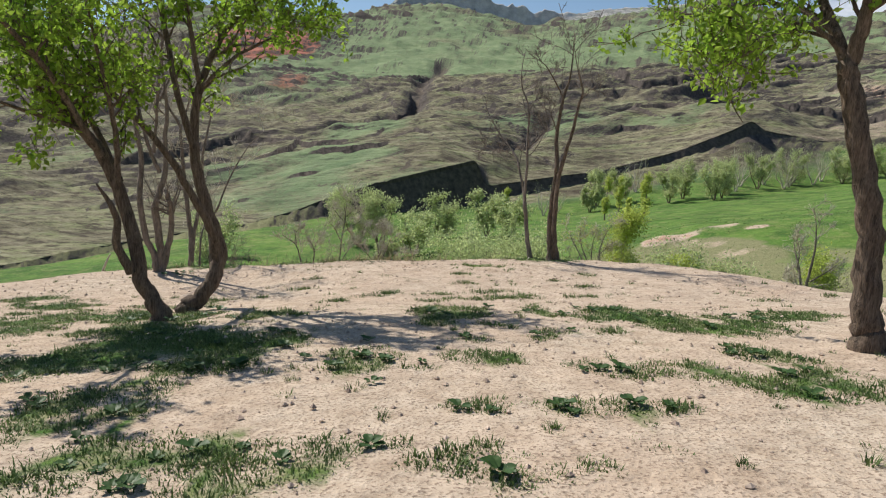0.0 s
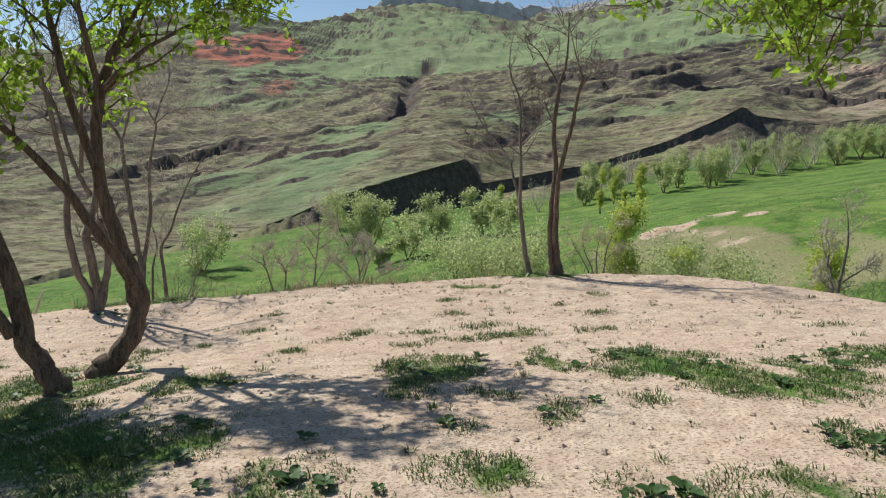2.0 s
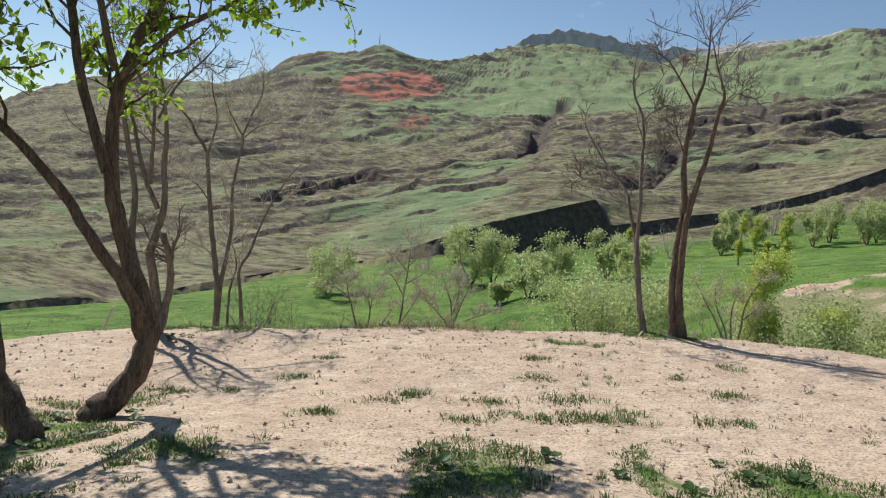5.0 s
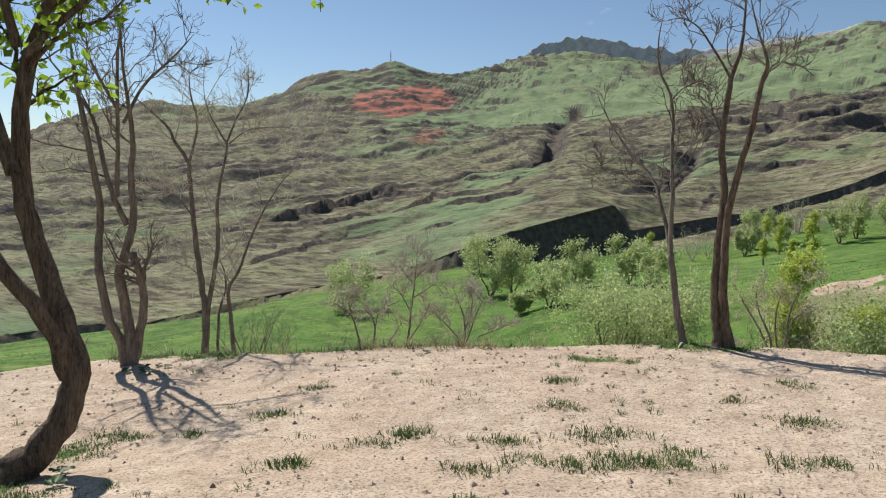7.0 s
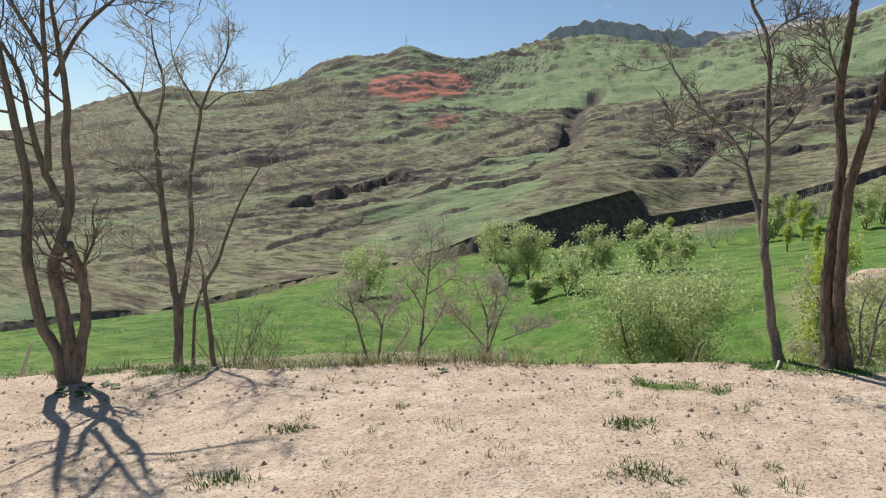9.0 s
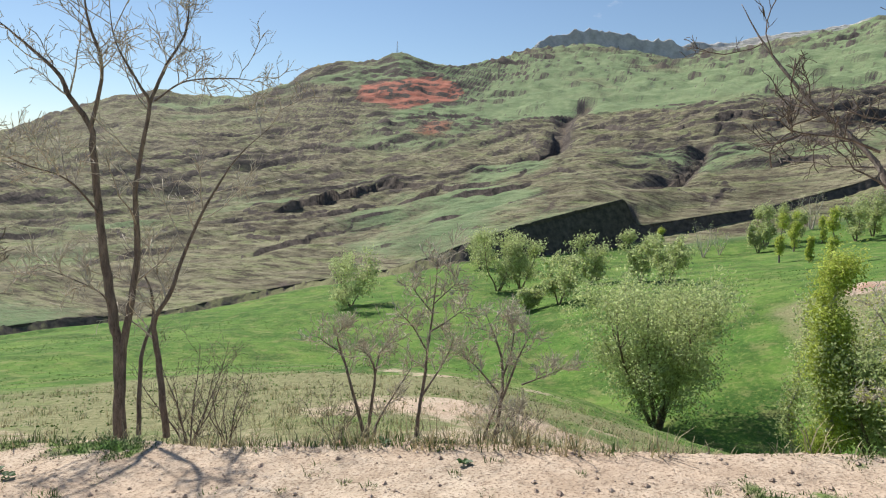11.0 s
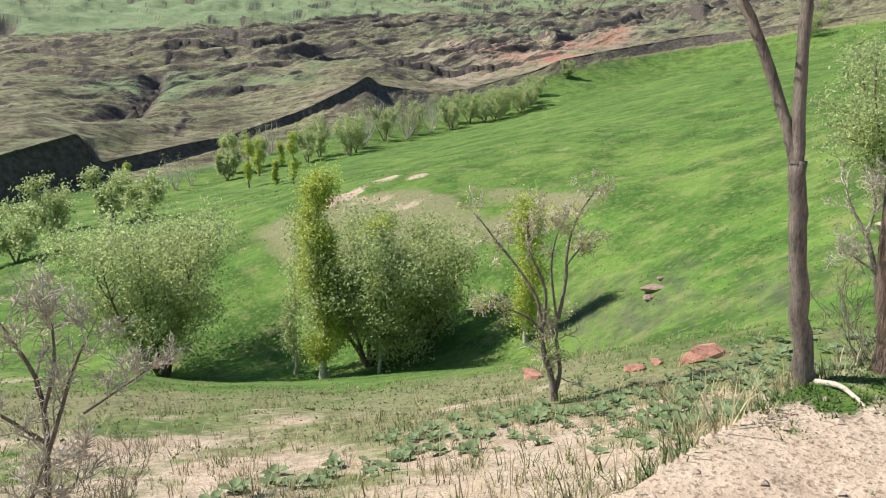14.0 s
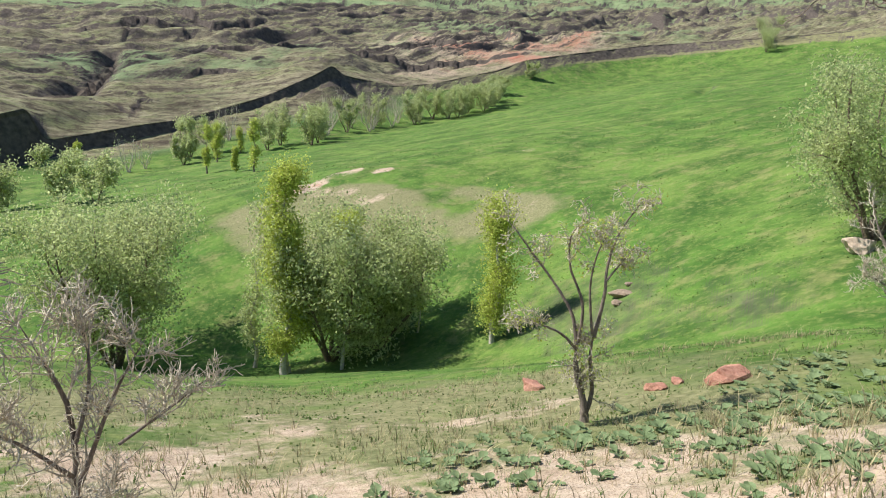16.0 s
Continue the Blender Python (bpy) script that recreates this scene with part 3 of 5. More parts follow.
    sand = np.maximum(sand, 0.3 * (1 - smooth(near_line(xf, yf, [(56, 112), (66, 112), (75, 113), (79, 107)]), 0.8, 3.0)) * (0.8 + n1))
    strip = 1 - smooth(near_line(xf, yf, [(0.5, 26.7), (3.5, 27.9), (5.4, 27.1), (6.8, 26.2), (8.2, 26.4)]), 0.3, 1.3)
    green = np.where((k >= 3) & (k <= 5), green - 0.85 * flank * (0.8 + 0.7 * n1), green)
    bare = np.where((k >= 3) & (k <= 5), np.clip(bare + flank * (0.04 + 0.35 * n1 + 0.5 * fbm(xf / 3, yf / 3, 3, 341)), 0, 1), bare)
    bare = np.where((k >= 3) & (k <= 5), np.maximum(bare, sand), bare)
    bare = np.where(k == 2, np.clip(bare + 0.34 * strip * (0.8 + 1.2 * n1), 0, 1), bare)
    # the far slope
    slope = smooth(bb, -28, -8) * (1 - smooth(bb, 10, 26))
    green = np.where(k == 8, np.clip(0.32 + 0.5 * n2 + 0.12 * slope, 0, 1), green)
    green = np.where(k == 9, np.clip(0.30 + 0.5 * n3 + 0.45 * smooth(f, 0.5, 1) * slope, 0, 1), green)
    green = np.where(k >= 10, np.clip(0.25 + 0.6 * n3 + 0.40 * (1 - smooth(bb, 14, 24)), 0, 0.8), green)
    bare = np.where(k == 8, np.clip(0.2 * n2 + 0.25 * n1 + 0.08 + 0.35 * smooth(-bb, 18, 34) * (1 - smooth(-bb, 44, 52)), 0, 0.5), bare)
    red_hill = ellipse(bb, np.degrees(np.arctan2(z - EYE_Z, r)), 15.0, 6.95, 3.9, 1.1, -6)
    reds = np.where(k >= 9, np.clip(0.5 + 2.2 * (1.0 - red_hill) + 0.5 * n3 + 0.9 * n2, 0, 1), reds)
    red_tail = ellipse(bb, np.degrees(np.arctan2(z - EYE_Z, r)), 13.4, 4.4, 1.6, 1.2, -20)
    reds = np.where(k >= 8, np.maximum(reds, np.clip(0.30 + 0.3 * (1.0 - red_tail) + 0.8 * n2, 0, 0.5) * (red_tail < 1.3)), reds)
    reds = np.where((k >= 3) & (k <= 5), 0.42 * sand, reds)
    reds = np.where((k == 8), 0.55 * smooth(-bb, 26, 36) * (1 - smooth(-bb, 44, 50)) * (0.6 + 0.8 * n2), reds)
    green = np.where(reds > 0.3, green * 0.4, green)
    rawness = scarp_drop(xf, yf)[1]
    for points, deep, half in GULLIES:
        rawness = np.maximum(rawness, 0.8 * np.exp(-(near_line(xf, yf, points) / half) ** 2))
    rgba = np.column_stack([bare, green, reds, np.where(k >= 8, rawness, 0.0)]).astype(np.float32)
    layer = me.color_attributes.new("cover", "FLOAT_COLOR", "POINT")
    layer.data.foreach_set("color", np.clip(rgba, 0, 1).ravel())
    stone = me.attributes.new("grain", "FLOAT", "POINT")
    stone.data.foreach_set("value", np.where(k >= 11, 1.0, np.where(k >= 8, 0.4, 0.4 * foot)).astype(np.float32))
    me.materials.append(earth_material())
    return tagged(new("ground", me), "pale earth bank above a green valley and dry eroded hills", "ground", kind="structure")


build_ground()


# ---- wood and leaves ----
BARK_BROWN = paint("bark_brown", (0.06, 0.045, 0.034), (0.29, 0.215, 0.16), 6.0, 0.9, 1.0, 0.06, 4.0, (4, 4, 0.5))
BARK_GREY = paint("bark_grey", (0.075, 0.062, 0.053), (0.31, 0.255, 0.21), 7.0, 0.9, 0.8, 0.025, 5.0, (3, 3, 0.6))
BARK_PALE = paint("bark_pale", (0.34, 0.30, 0.235), (0.68, 0.61, 0.49), 9.0, 0.85, 0.4, 0.01)
BARK_WHITE = paint("bark_white", (0.28, 0.25, 0.21), (0.66, 0.62, 0.55), 2.0, 0.8, 0.3, 0.02)
LEAF_FRESH = paint("leaf_fresh", (0.17, 0.31, 0.03), (0.37, 0.50, 0.075), 3.0, 0.5, 0.1, 0.01, spread=0.2, sheer=0.55)
LEAF_WILLOW = paint("leaf_willow", (0.38, 0.44, 0.19), (0.60, 0.65, 0.34), 1.2, 0.6, 0.1, 0.01, spread=0.18, sheer=0.55)
LEAF_POPLAR = paint("leaf_poplar", (0.39, 0.46, 0.085), (0.62, 0.67, 0.19), 1.2, 0.6, 0.1, 0.01, spread=0.18, sheer=0.5)
LEAF_DARK = paint("leaf_dark", (0.03, 0.07, 0.02), (0.085, 0.15, 0.04), 4.0, 0.5, 0.2, 0.01, spread=0.2, sheer=0.15)
WEED_GREY = paint("weed_grey_green", (0.12, 0.185, 0.08), (0.27, 0.34, 0.17), 5.0, 0.6, 0.25, 0.01, spread=0.2, sheer=0.2)
GRASS_GREEN = paint("grass_green", (0.06, 0.112, 0.03), (0.185, 0.245, 0.08), 0.9, 0.6, 0.1, 0.01, spread=0.22, sheer=0.3)
GRASS_MEADOW = paint("grass_meadow", (0.085, 0.165, 0.035), (0.20, 0.28, 0.08), 0.12, 0.7, 0.1, 0.01, spread=0.25, sheer=0.25)
GRASS_DRY = paint("grass_dry", (0.28, 0.24, 0.13), (0.50, 0.43, 0.26), 2.0, 0.7, 0.1, 0.01, spread=0.2, sheer=0.2)
ROCK_RED = paint("rock_red", (0.27, 0.12, 0.085), (0.52, 0.29, 0.21), 3.5, 0.92, 0.8, 0.05)
ROCK_PALE = paint("rock_pale", (0.36, 0.26, 0.20), (0.62, 0.50, 0.40), 3.5, 0.92, 0.8, 0.05)
ROCK_BROWN = paint("rock_brown", (0.17, 0.125, 0.09), (0.36, 0.28, 0.21), 2.0, 0.92, 0.8, 0.06)
METAL_GREY = paint("galvanised_steel", (0.30, 0.31, 0.32), (0.45, 0.46, 0.47), 2.0, 0.5, 0.05, 0.01)


class Soup:
    """Vertices and faces of one mesh on their way."""

    def __init__(self):
        self.v, self.f, self.n = [], [], 0

    def add(self, verts, faces):
        self.v.append(np.asarray(verts, float))
        self.f.extend([tuple(i + self.n for i in face) for face in faces])
        self.n += len(verts)

    def mesh(self, name, material, flat=False):
        me = bpy.data.meshes.new(name)
        me.from_pydata(np.concatenate(self.v).tolist() if self.v else [], [], self.f)
        me.polygons.foreach_set("use_smooth", np.full(len(me.polygons), not flat))
        me.materials.append(material)
        me.update()
        return me


def part(name, me, parent, label="", where=None):
    ob = new(name, me)
    ob.parent = parent
    if where is not None:
        ob.matrix_local = where
    return tagged(ob, label) if label else ob


def thing(name, x, y, label, category, group="", z=None, turn=0.0, size=1.0):
    ob = new(name)
    ob.matrix_world = Matrix.LocRotScale((x, y, land_height(x, y) if z is None else z), Euler((0, 0, radians(turn))), (size, size, size))
    return tagged(ob, label, category, group)


def curve_through(points, steps):
    """A smooth line through rows of (x, y, z, radius)."""
    p = np.array(points, float)
    p = np.vstack([2 * p[0] - p[1], p, 2 * p[-1] - p[-2]])
    out = []
    for i in range(1, len(p) - 2):
        for k in range(steps):
            t = k / steps
            out.append(0.5 * (2 * p[i] + (p[i + 1] - p[i - 1]) * t + (2 * p[i - 1] - 5 * p[i] + 4 * p[i + 1] - p[i + 2]) * t * t + (3 * p[i] - p[i - 1] - 3 * p[i + 1] + p[i + 2]) * t ** 3))
    out.append(p[-2])
    return np.array(out)


def tube(soup, line, sides=6, rng=None, rough=0.0):
    """A closed tapering limb along rows of (x, y, z, radius)."""
    c, r = line[:, :3], np.maximum(line[:, 3], 0.0008)
    d = np.gradient(c, axis=0)
    d /= np.linalg.norm(d, axis=1)[:, None] + 1e-9
    side = np.cross(d, (0.31, 0.87, 0.38))
    side /= np.linalg.norm(side, axis=1)[:, None] + 1e-9
    other = np.cross(d, side)
    a = np.arange(sides) * 2 * np.pi / sides
    rr = r[:, None] * np.ones(sides)[None]
    if rng is not None and rough:
        rr = rr * (1 + rough * (rng.random((len(c), sides)) - 0.5))
    v = c[:, None, :] + rr[..., None] * (np.cos(a)[None, :, None] * side[:, None, :] + np.sin(a)[None, :, None] * other[:, None, :])
    n = len(c)
    faces = [(i * sides + k, i * sides + (k + 1) % sides, (i + 1) * sides + (k + 1) % sides, (i + 1) * sides + k) for i in range(n - 1) for k in range(sides)]
    faces.append(tuple(range((n - 1) * sides, n * sides)))
    soup.add(v.reshape(-1, 3), faces)


def shoots(rng, line, count, length, start=0.35, lift=0.25, wild=0.5, thin=0.45, kink=0.22):
    """Side branches off a limb, as new lines."""
    out = []
    n = len(line)
    for _ in range(count):
        i = min(n - 2, int((start + (1 - start) * rng.random() ** 0.8) * (n - 1)))
        p, r = line[i, :3], line[i, 3]
        d = line[i + 1, :3] - line[i, :3]
        d = d / (np.linalg.norm(d) + 1e-9)
        g = rng.normal(size=3)
        g -= d * (g @ d)
        g /= np.linalg.norm(g) + 1e-9
        d = d * (1 - wild) + g * wild * 1.3 + np.array([0, 0, lift])
        d /= np.linalg.norm(d)
        size = length * (0.45 + 0.75 * rng.random())
        steps = 6
        rows = [np.array([*p, r * thin])]
        for k in range(steps):
            d = d + rng.normal(size=3) * kink + np.array([0, 0, lift * 0.18])
            d /= np.linalg.norm(d)
            rows.append(np.array([*(rows[-1][:3] + d * size / steps), r * thin * (1 - 0.8 * (k + 1) / steps)]))
        out.append(np.array(rows))
    return out


def leaf_cloud(soup, rng, spots, size, droop=0.3, narrow=0.5):
    """One folded leaf of four corners at each spot."""
    n = len(spots)
    if not n:
        return
    spots = np.asarray(spots)
    d = rng.normal(size=(n, 3))
    d[:, 2] -= droop
    d /= np.linalg.norm(d, axis=1)[:, None]
    s = np.cross(d, rng.normal(size=(n, 3)))
    s /= np.linalg.norm(s, axis=1)[:, None] + 1e-9
    up = np.cross(s, d)
    l = size * (0.6 + 0.8 * rng.random((n, 1)))
    a = spots
    b = spots + d * l * 0.45 + s * l * narrow * 0.5 + up * l * 0.10
    c = spots + d * l
    e = spots + d * l * 0.45 - s * l * narrow * 0.5 + up * l * 0.10
    v = np.stack([a, b, c, e], axis=1).reshape(-1, 3)
    soup.add(v, [(4 * i, 4 * i + 1, 4 * i + 2, 4 * i + 3) for i in range(n)])


def hand_tree(name, x, y, limbs, label, bark, twigs, seed, twig_bark=None, clean=0, first=0.45, roots=1, leaf=None, group="", sides=10, reach=0.9, lift=0.25, kink=0.22, bald=()):
    """A tree whose main limbs are given; side branches and twigs grow from them.
    twigs: how many branches on a limb, how many twigs on a branch; leaf: material, leaf length, leaves on a twig, droop."""
    rng = np.random.default_rng(seed)
    root = thing(name, x, y, label, "tree", group)
    boughs, fine, crown = Soup(), Soup(), Soup()
    for k, rows in enumerate(limbs):
        if k < roots or rows[0][2] < 0.12:
            x0, y0, z0, r0 = rows[0]
            rows = [(x0, y0, min(z0, 0.0) - 0.15, r0 * 1.5), (x0, y0, max(z0, 0.03) + 0.05, r0 * 1.12)] + rows[1:]
        line = curve_through(rows, 5)
        if rows[-1][3] < 0.045:
            line[:, 3] *= np.interp(np.linspace(0, 1, len(line)), [0, 0.75, 1], [1, 0.9, 0.3])
        line[:, :3] += rng.normal(size=(len(line), 3)) * line[:, 3:4] * 0.10
        trunk = Soup()
        tube(trunk, line, sides if line[0, 3] > 0.05 else 7, rng, 0.16)
        part("trunk" if k < roots else "limb", trunk.mesh("limb", bark), root)
        long = np.linalg.norm(line[-1, :3] - line[0, :3])
        start = first if rows[0][2] < 0.12 else 0.5 if leaf and rows[0][2] < 1.5 else 0.2
        if k < clean or k in bald:
            continue
        for branch in shoots(rng, line, twigs[0], reach * min(1.3, 0.35 + 0.3 * long), start, lift, 0.55, 0.42, kink):
            branch[:, 3] = np.clip(branch[:, 3], 0.006, 0.022)
            tube(boughs, branch, 5)
            ends = shoots(rng, branch, twigs[1], reach * 0.42, 0.2, lift, 0.5, 0.6, kink * 1.2)
            for twig in ends:
                twig[:, 3] = np.clip(twig[:, 3], 0.0042, 0.009)
                tube(fine, twig, 3)
                if twigs[2]:
                    for spray in shoots(rng, twig, twigs[2], reach * 0.24, 0.15, lift, 0.5, 0.7, kink * 1.2):
                        spray[:, 3] = np.clip(spray[:, 3], 0.0032, 0.005)
                        tube(fine, spray[::2], 3)
                if leaf:
                    f = rng.random(leaf[2]) * (len(twig) - 1.001)
                    i = f.astype(int)
                    leaf_cloud(crown, rng, twig[i, :3] + (f - i)[:, None] * (twig[i + 1, :3] - twig[i, :3]) + rng.normal(size=(leaf[2], 3)) * 0.05, leaf[1], leaf[3], 0.62)
    if boughs.n:
        tagged(part("branch_spray", boughs.mesh("branch_spray", twig_bark or bark), root), kind="stuff")
    if fine.n:
        tagged(part("twig_spray", fine.mesh("twig_spray", twig_bark or bark, True), root), kind="stuff")
    if crown.n:
        tagged(part("foliage", crown.mesh("foliage", leaf[0], True), root), kind="stuff")
    return root


def wild_tree(name, x, y, height, width, label, bark, leaf, count, leaf_size, seed, stems=3, habit="round", group="", bare=0.0, category="tree", z=None):
    """A tree or bush grown by chance: stems that fan out, branches, and leaves in clumps along them."""
    rng = np.random.default_rng(seed)
    root = thing(name, x, y, label, category, group, z=z)
    boughs, crown = Soup(), Soup()
    tips = []
    near = count > 5000 or category == "shrub"      # far trees take simpler twigs
    girth = height * (0.008 if category == "shrub" else 0.016)
    for s in range(stems):
        a = 2 * np.pi * (s + rng.random() * 0.6) / stems
        lean = 0.10 if habit == "spire" else 0.30 + 0.35 * rng.random()
        top = np.array([math.cos(a) * width * lean * 0.85, math.sin(a) * width * lean * 0.85, height * (0.80 + 0.2 * rng.random())])
        bend = rng.normal(size=3) * height * 0.03
        w0, w1, w2 = (0.18, 0.5, 0.8) if habit == "spire" or category == "shrub" else (0.28, 0.66, 0.92)
        rows = [(math.cos(a) * girth * 1.2, math.sin(a) * girth * 1.2, -0.25, girth * 1.3), (*(top * np.array([w0, w0, 0.16])), girth), (*(top * np.array([w1, w1, 0.42]) + bend), girth * 0.72), (*(top * np.array([w2, w2, 0.72]) - bend * 0.5), girth * 0.42), (*top, girth * 0.12)]
        line = curve_through(rows, 4)
        trunk = Soup()
        tube(trunk, line, 6, rng, 0.2)
        part("trunk", trunk.mesh("trunk", bark), root)
        n = 9 if habit == "spire" else 8
        for branch in shoots(rng, line, n + 6, width * (0.34 if habit == "spire" else 0.36), 0.16 if habit == "spire" else 0.18, 0.75 if habit == "spire" else 0.22, 0.5, 0.5):
            branch[:, 3] = np.clip(branch[:, 3], 0.002, height * 0.0035)
            tube(boughs, branch if near else branch[::2], 4 if near else 3)
            for twig in shoots(rng, branch, 3, width * 0.2, 0.3, 0.25, 0.5, 0.6):
                twig[:, 3] = np.clip(twig[:, 3], 0.002, height * 0.0014)
                tube(boughs, twig if near else twig[::3], 3)
                tips.extend([branch[3, :3], branch[5, :3], twig[2, :3], twig[4, :3], twig[6, :3]])
    tagged(part("branch_spray", boughs.mesh("branch_spray", bark, True), root), kind="stuff")
    if count:
        tips = np.array(tips)
        ok = tips[:, 2] > height * 0.14
        tips = tips[ok]
        pick = tips[rng.integers(0, len(tips), count)]
        spots = pick + rng.normal(size=(count, 3)) * (width * (0.11 if habit == 'spire' else 0.05))
        leaf_cloud(crown, rng, spots, leaf_size, 0.35, 0.5)
        tagged(part("foliage", crown.mesh("foliage", leaf, True), root), kind="stuff")
    return root


# ---- trees on the bank ----
hand_tree("maple_tree", -2.15, 12.05, [
    [(0.01, 0.00, 0.04, 0.122), (-0.11, -0.01, 0.32, 0.113), (-0.26, -0.03, 0.57, 0.104), (-0.37, -0.01, 1.17, 0.095), (-0.57, -0.03, 1.81, 0.087), (-0.79, -0.06, 2.29, 0.079), (-1.01, -0.08, 2.56, 0.071), (-1.28, -0.12, 2.86, 0.063), (-1.62, -0.18, 3.14, 0.056)],
    [(-0.34, -0.15, 0.70, 0.067), (-0.48, -0.27, 1.11, 0.058), (-0.44, -0.33, 1.46, 0.050), (-0.62, -0.50, 1.90, 0.042)],
    [(-0.48, -0.22, 1.83, 0.046), (-0.42, -0.35, 2.38, 0.039), (-0.40, -0.58, 2.97, 0.031), (-0.41, -0.86, 3.56, 0.024), (-0.39, -1.16, 4.09, 0.018)],
    [(-0.66, -0.30, 2.30, 0.046), (-1.05, -0.37, 2.89, 0.039), (-1.50, -0.41, 3.64, 0.032), (-1.89, -0.40, 4.56, 0.025), (-2.14, -0.31, 5.42, 0.018)],
    [(-0.57, 0.05, 1.90, 0.050), (-1.10, 0.35, 2.70, 0.042), (-1.70, 0.70, 3.50, 0.033), (-2.30, 1.10, 4.30, 0.020)],
    # limb out of view, added so its leaves shade the bank
    [(-0.62, -0.35, 2.25, 0.045), (-0.85, -1.10, 3.20, 0.036), (-1.05, -1.95, 3.85, 0.028), (-1.20, -2.85, 4.25, 0.016)],
    [(-0.84, -0.38, 2.57, 0.033), (-1.30, -0.72, 2.74, 0.026), (-1.74, -1.11, 2.96, 0.019), (-2.05, -1.48, 3.32, 0.013)],
], "old forked tree with crooked dark trunk and fresh green leaves", BARK_BROWN, (13, 9, 0), 11, leaf=(LEAF_FRESH, 0.095, 9, 0.5), roots=1, first=0.74, bald=(1,), group="leafy trees on the bank", reach=1.0)
hand_tree("maple_tree", -2.10, 12.95, [
    [(0.00, 0.00, -0.07, 0.140), (0.16, 0.08, 0.22, 0.127), (0.35, 0.19, 0.62, 0.115), (0.38, 0.23, 1.06, 0.103), (0.14, 0.17, 1.84, 0.090), (0.01, 0.15, 2.49, 0.078), (0.06, 0.21, 3.35, 0.067), (0.30, 0.35, 4.10, 0.056), (0.63, 0.53, 4.64, 0.045), (0.95, 0.71, 5.27, 0.034)],
    [(0.36, 0.20, 0.85, 0.075), (0.33, 0.06, 1.25, 0.070), (0.21, -0.16, 1.66, 0.061), (-0.09, -0.39, 2.30, 0.053), (-0.45, -0.65, 2.84, 0.045), (-0.85, -0.94, 3.34, 0.038), (-1.12, -1.18, 3.51, 0.031), (-1.46, -1.45, 3.68, 0.023)],
    [(0.06, 0.02, 2.49, 0.053), (-0.22, 0.00, 3.43, 0.046), (-0.38, 0.07, 4.14, 0.040), (-0.56, 0.16, 4.80, 0.034), (-0.85, 0.22, 5.88, 0.027), (-1.08, 0.32, 6.95, 0.020)],
    [(0.15, 0.06, 3.40, 0.032), (0.58, 0.29, 3.89, 0.026), (1.06, 0.56, 4.25, 0.021), (1.48, 0.81, 4.70, 0.015)],
    [(0.12, 0.05, 3.47, 0.039), (0.02, -0.12, 4.32, 0.032), (0.01, -0.31, 4.85, 0.024), (0.08, -0.51, 5.48, 0.017)],
], "two-stemmed dark trunk curving up into fresh leaves", BARK_BROWN, (16, 9, 0), 12, leaf=(LEAF_FRESH, 0.095, 10, 0.5), roots=1, first=0.66, group="leafy trees on the bank", reach=1.0)
hand_tree("maple_tree", 6.00, 9.40, [
    [(0.02, -0.01, -0.01, 0.146), (-0.03, 0.02, 0.34, 0.136), (-0.07, 0.05, 0.85, 0.127), (-0.10, 0.07, 1.24, 0.118), (-0.24, 0.16, 1.90, 0.110), (-0.37, 0.24, 2.44, 0.102), (-0.44, 0.29, 2.82, 0.094)],
    [(-0.44, 0.29, 2.82, 0.066), (-0.51, 0.45, 3.10, 0.058), (-0.58, 0.68, 3.47, 0.049), (-0.67, 0.94, 3.97, 0.041), (-0.79, 1.24, 4.62, 0.031)],
    [(-0.43, 0.29, 2.82, 0.077), (-0.40, 0.19, 3.17, 0.065), (-0.44, 0.09, 3.51, 0.052), (-0.50, -0.00, 3.98, 0.040), (-0.51, -0.14, 4.45, 0.028)],
    [(-0.46, 0.30, 2.87, 0.030), (-0.75, 0.39, 3.14, 0.026), (-1.00, 0.40, 3.14, 0.021), (-1.27, 0.41, 2.94, 0.017), (-1.56, 0.40, 2.73, 0.012), (-1.79, 0.34, 2.57, 0.008)],
    [(-0.56, 0.37, 3.09, 0.025), (-0.87, 0.73, 3.40, 0.022), (-1.21, 1.19, 3.47, 0.018), (-1.52, 1.67, 3.44, 0.014), (-1.91, 2.22, 3.62, 0.010)],
], "sturdy brown furrowed trunk with overhanging green leafy boughs", BARK_BROWN, (16, 9, 0), 13, leaf=(LEAF_FRESH, 0.08, 11, 0.4), roots=1, clean=1, lift=0.4, group="leafy trees on the bank", reach=1.05, sides=14)
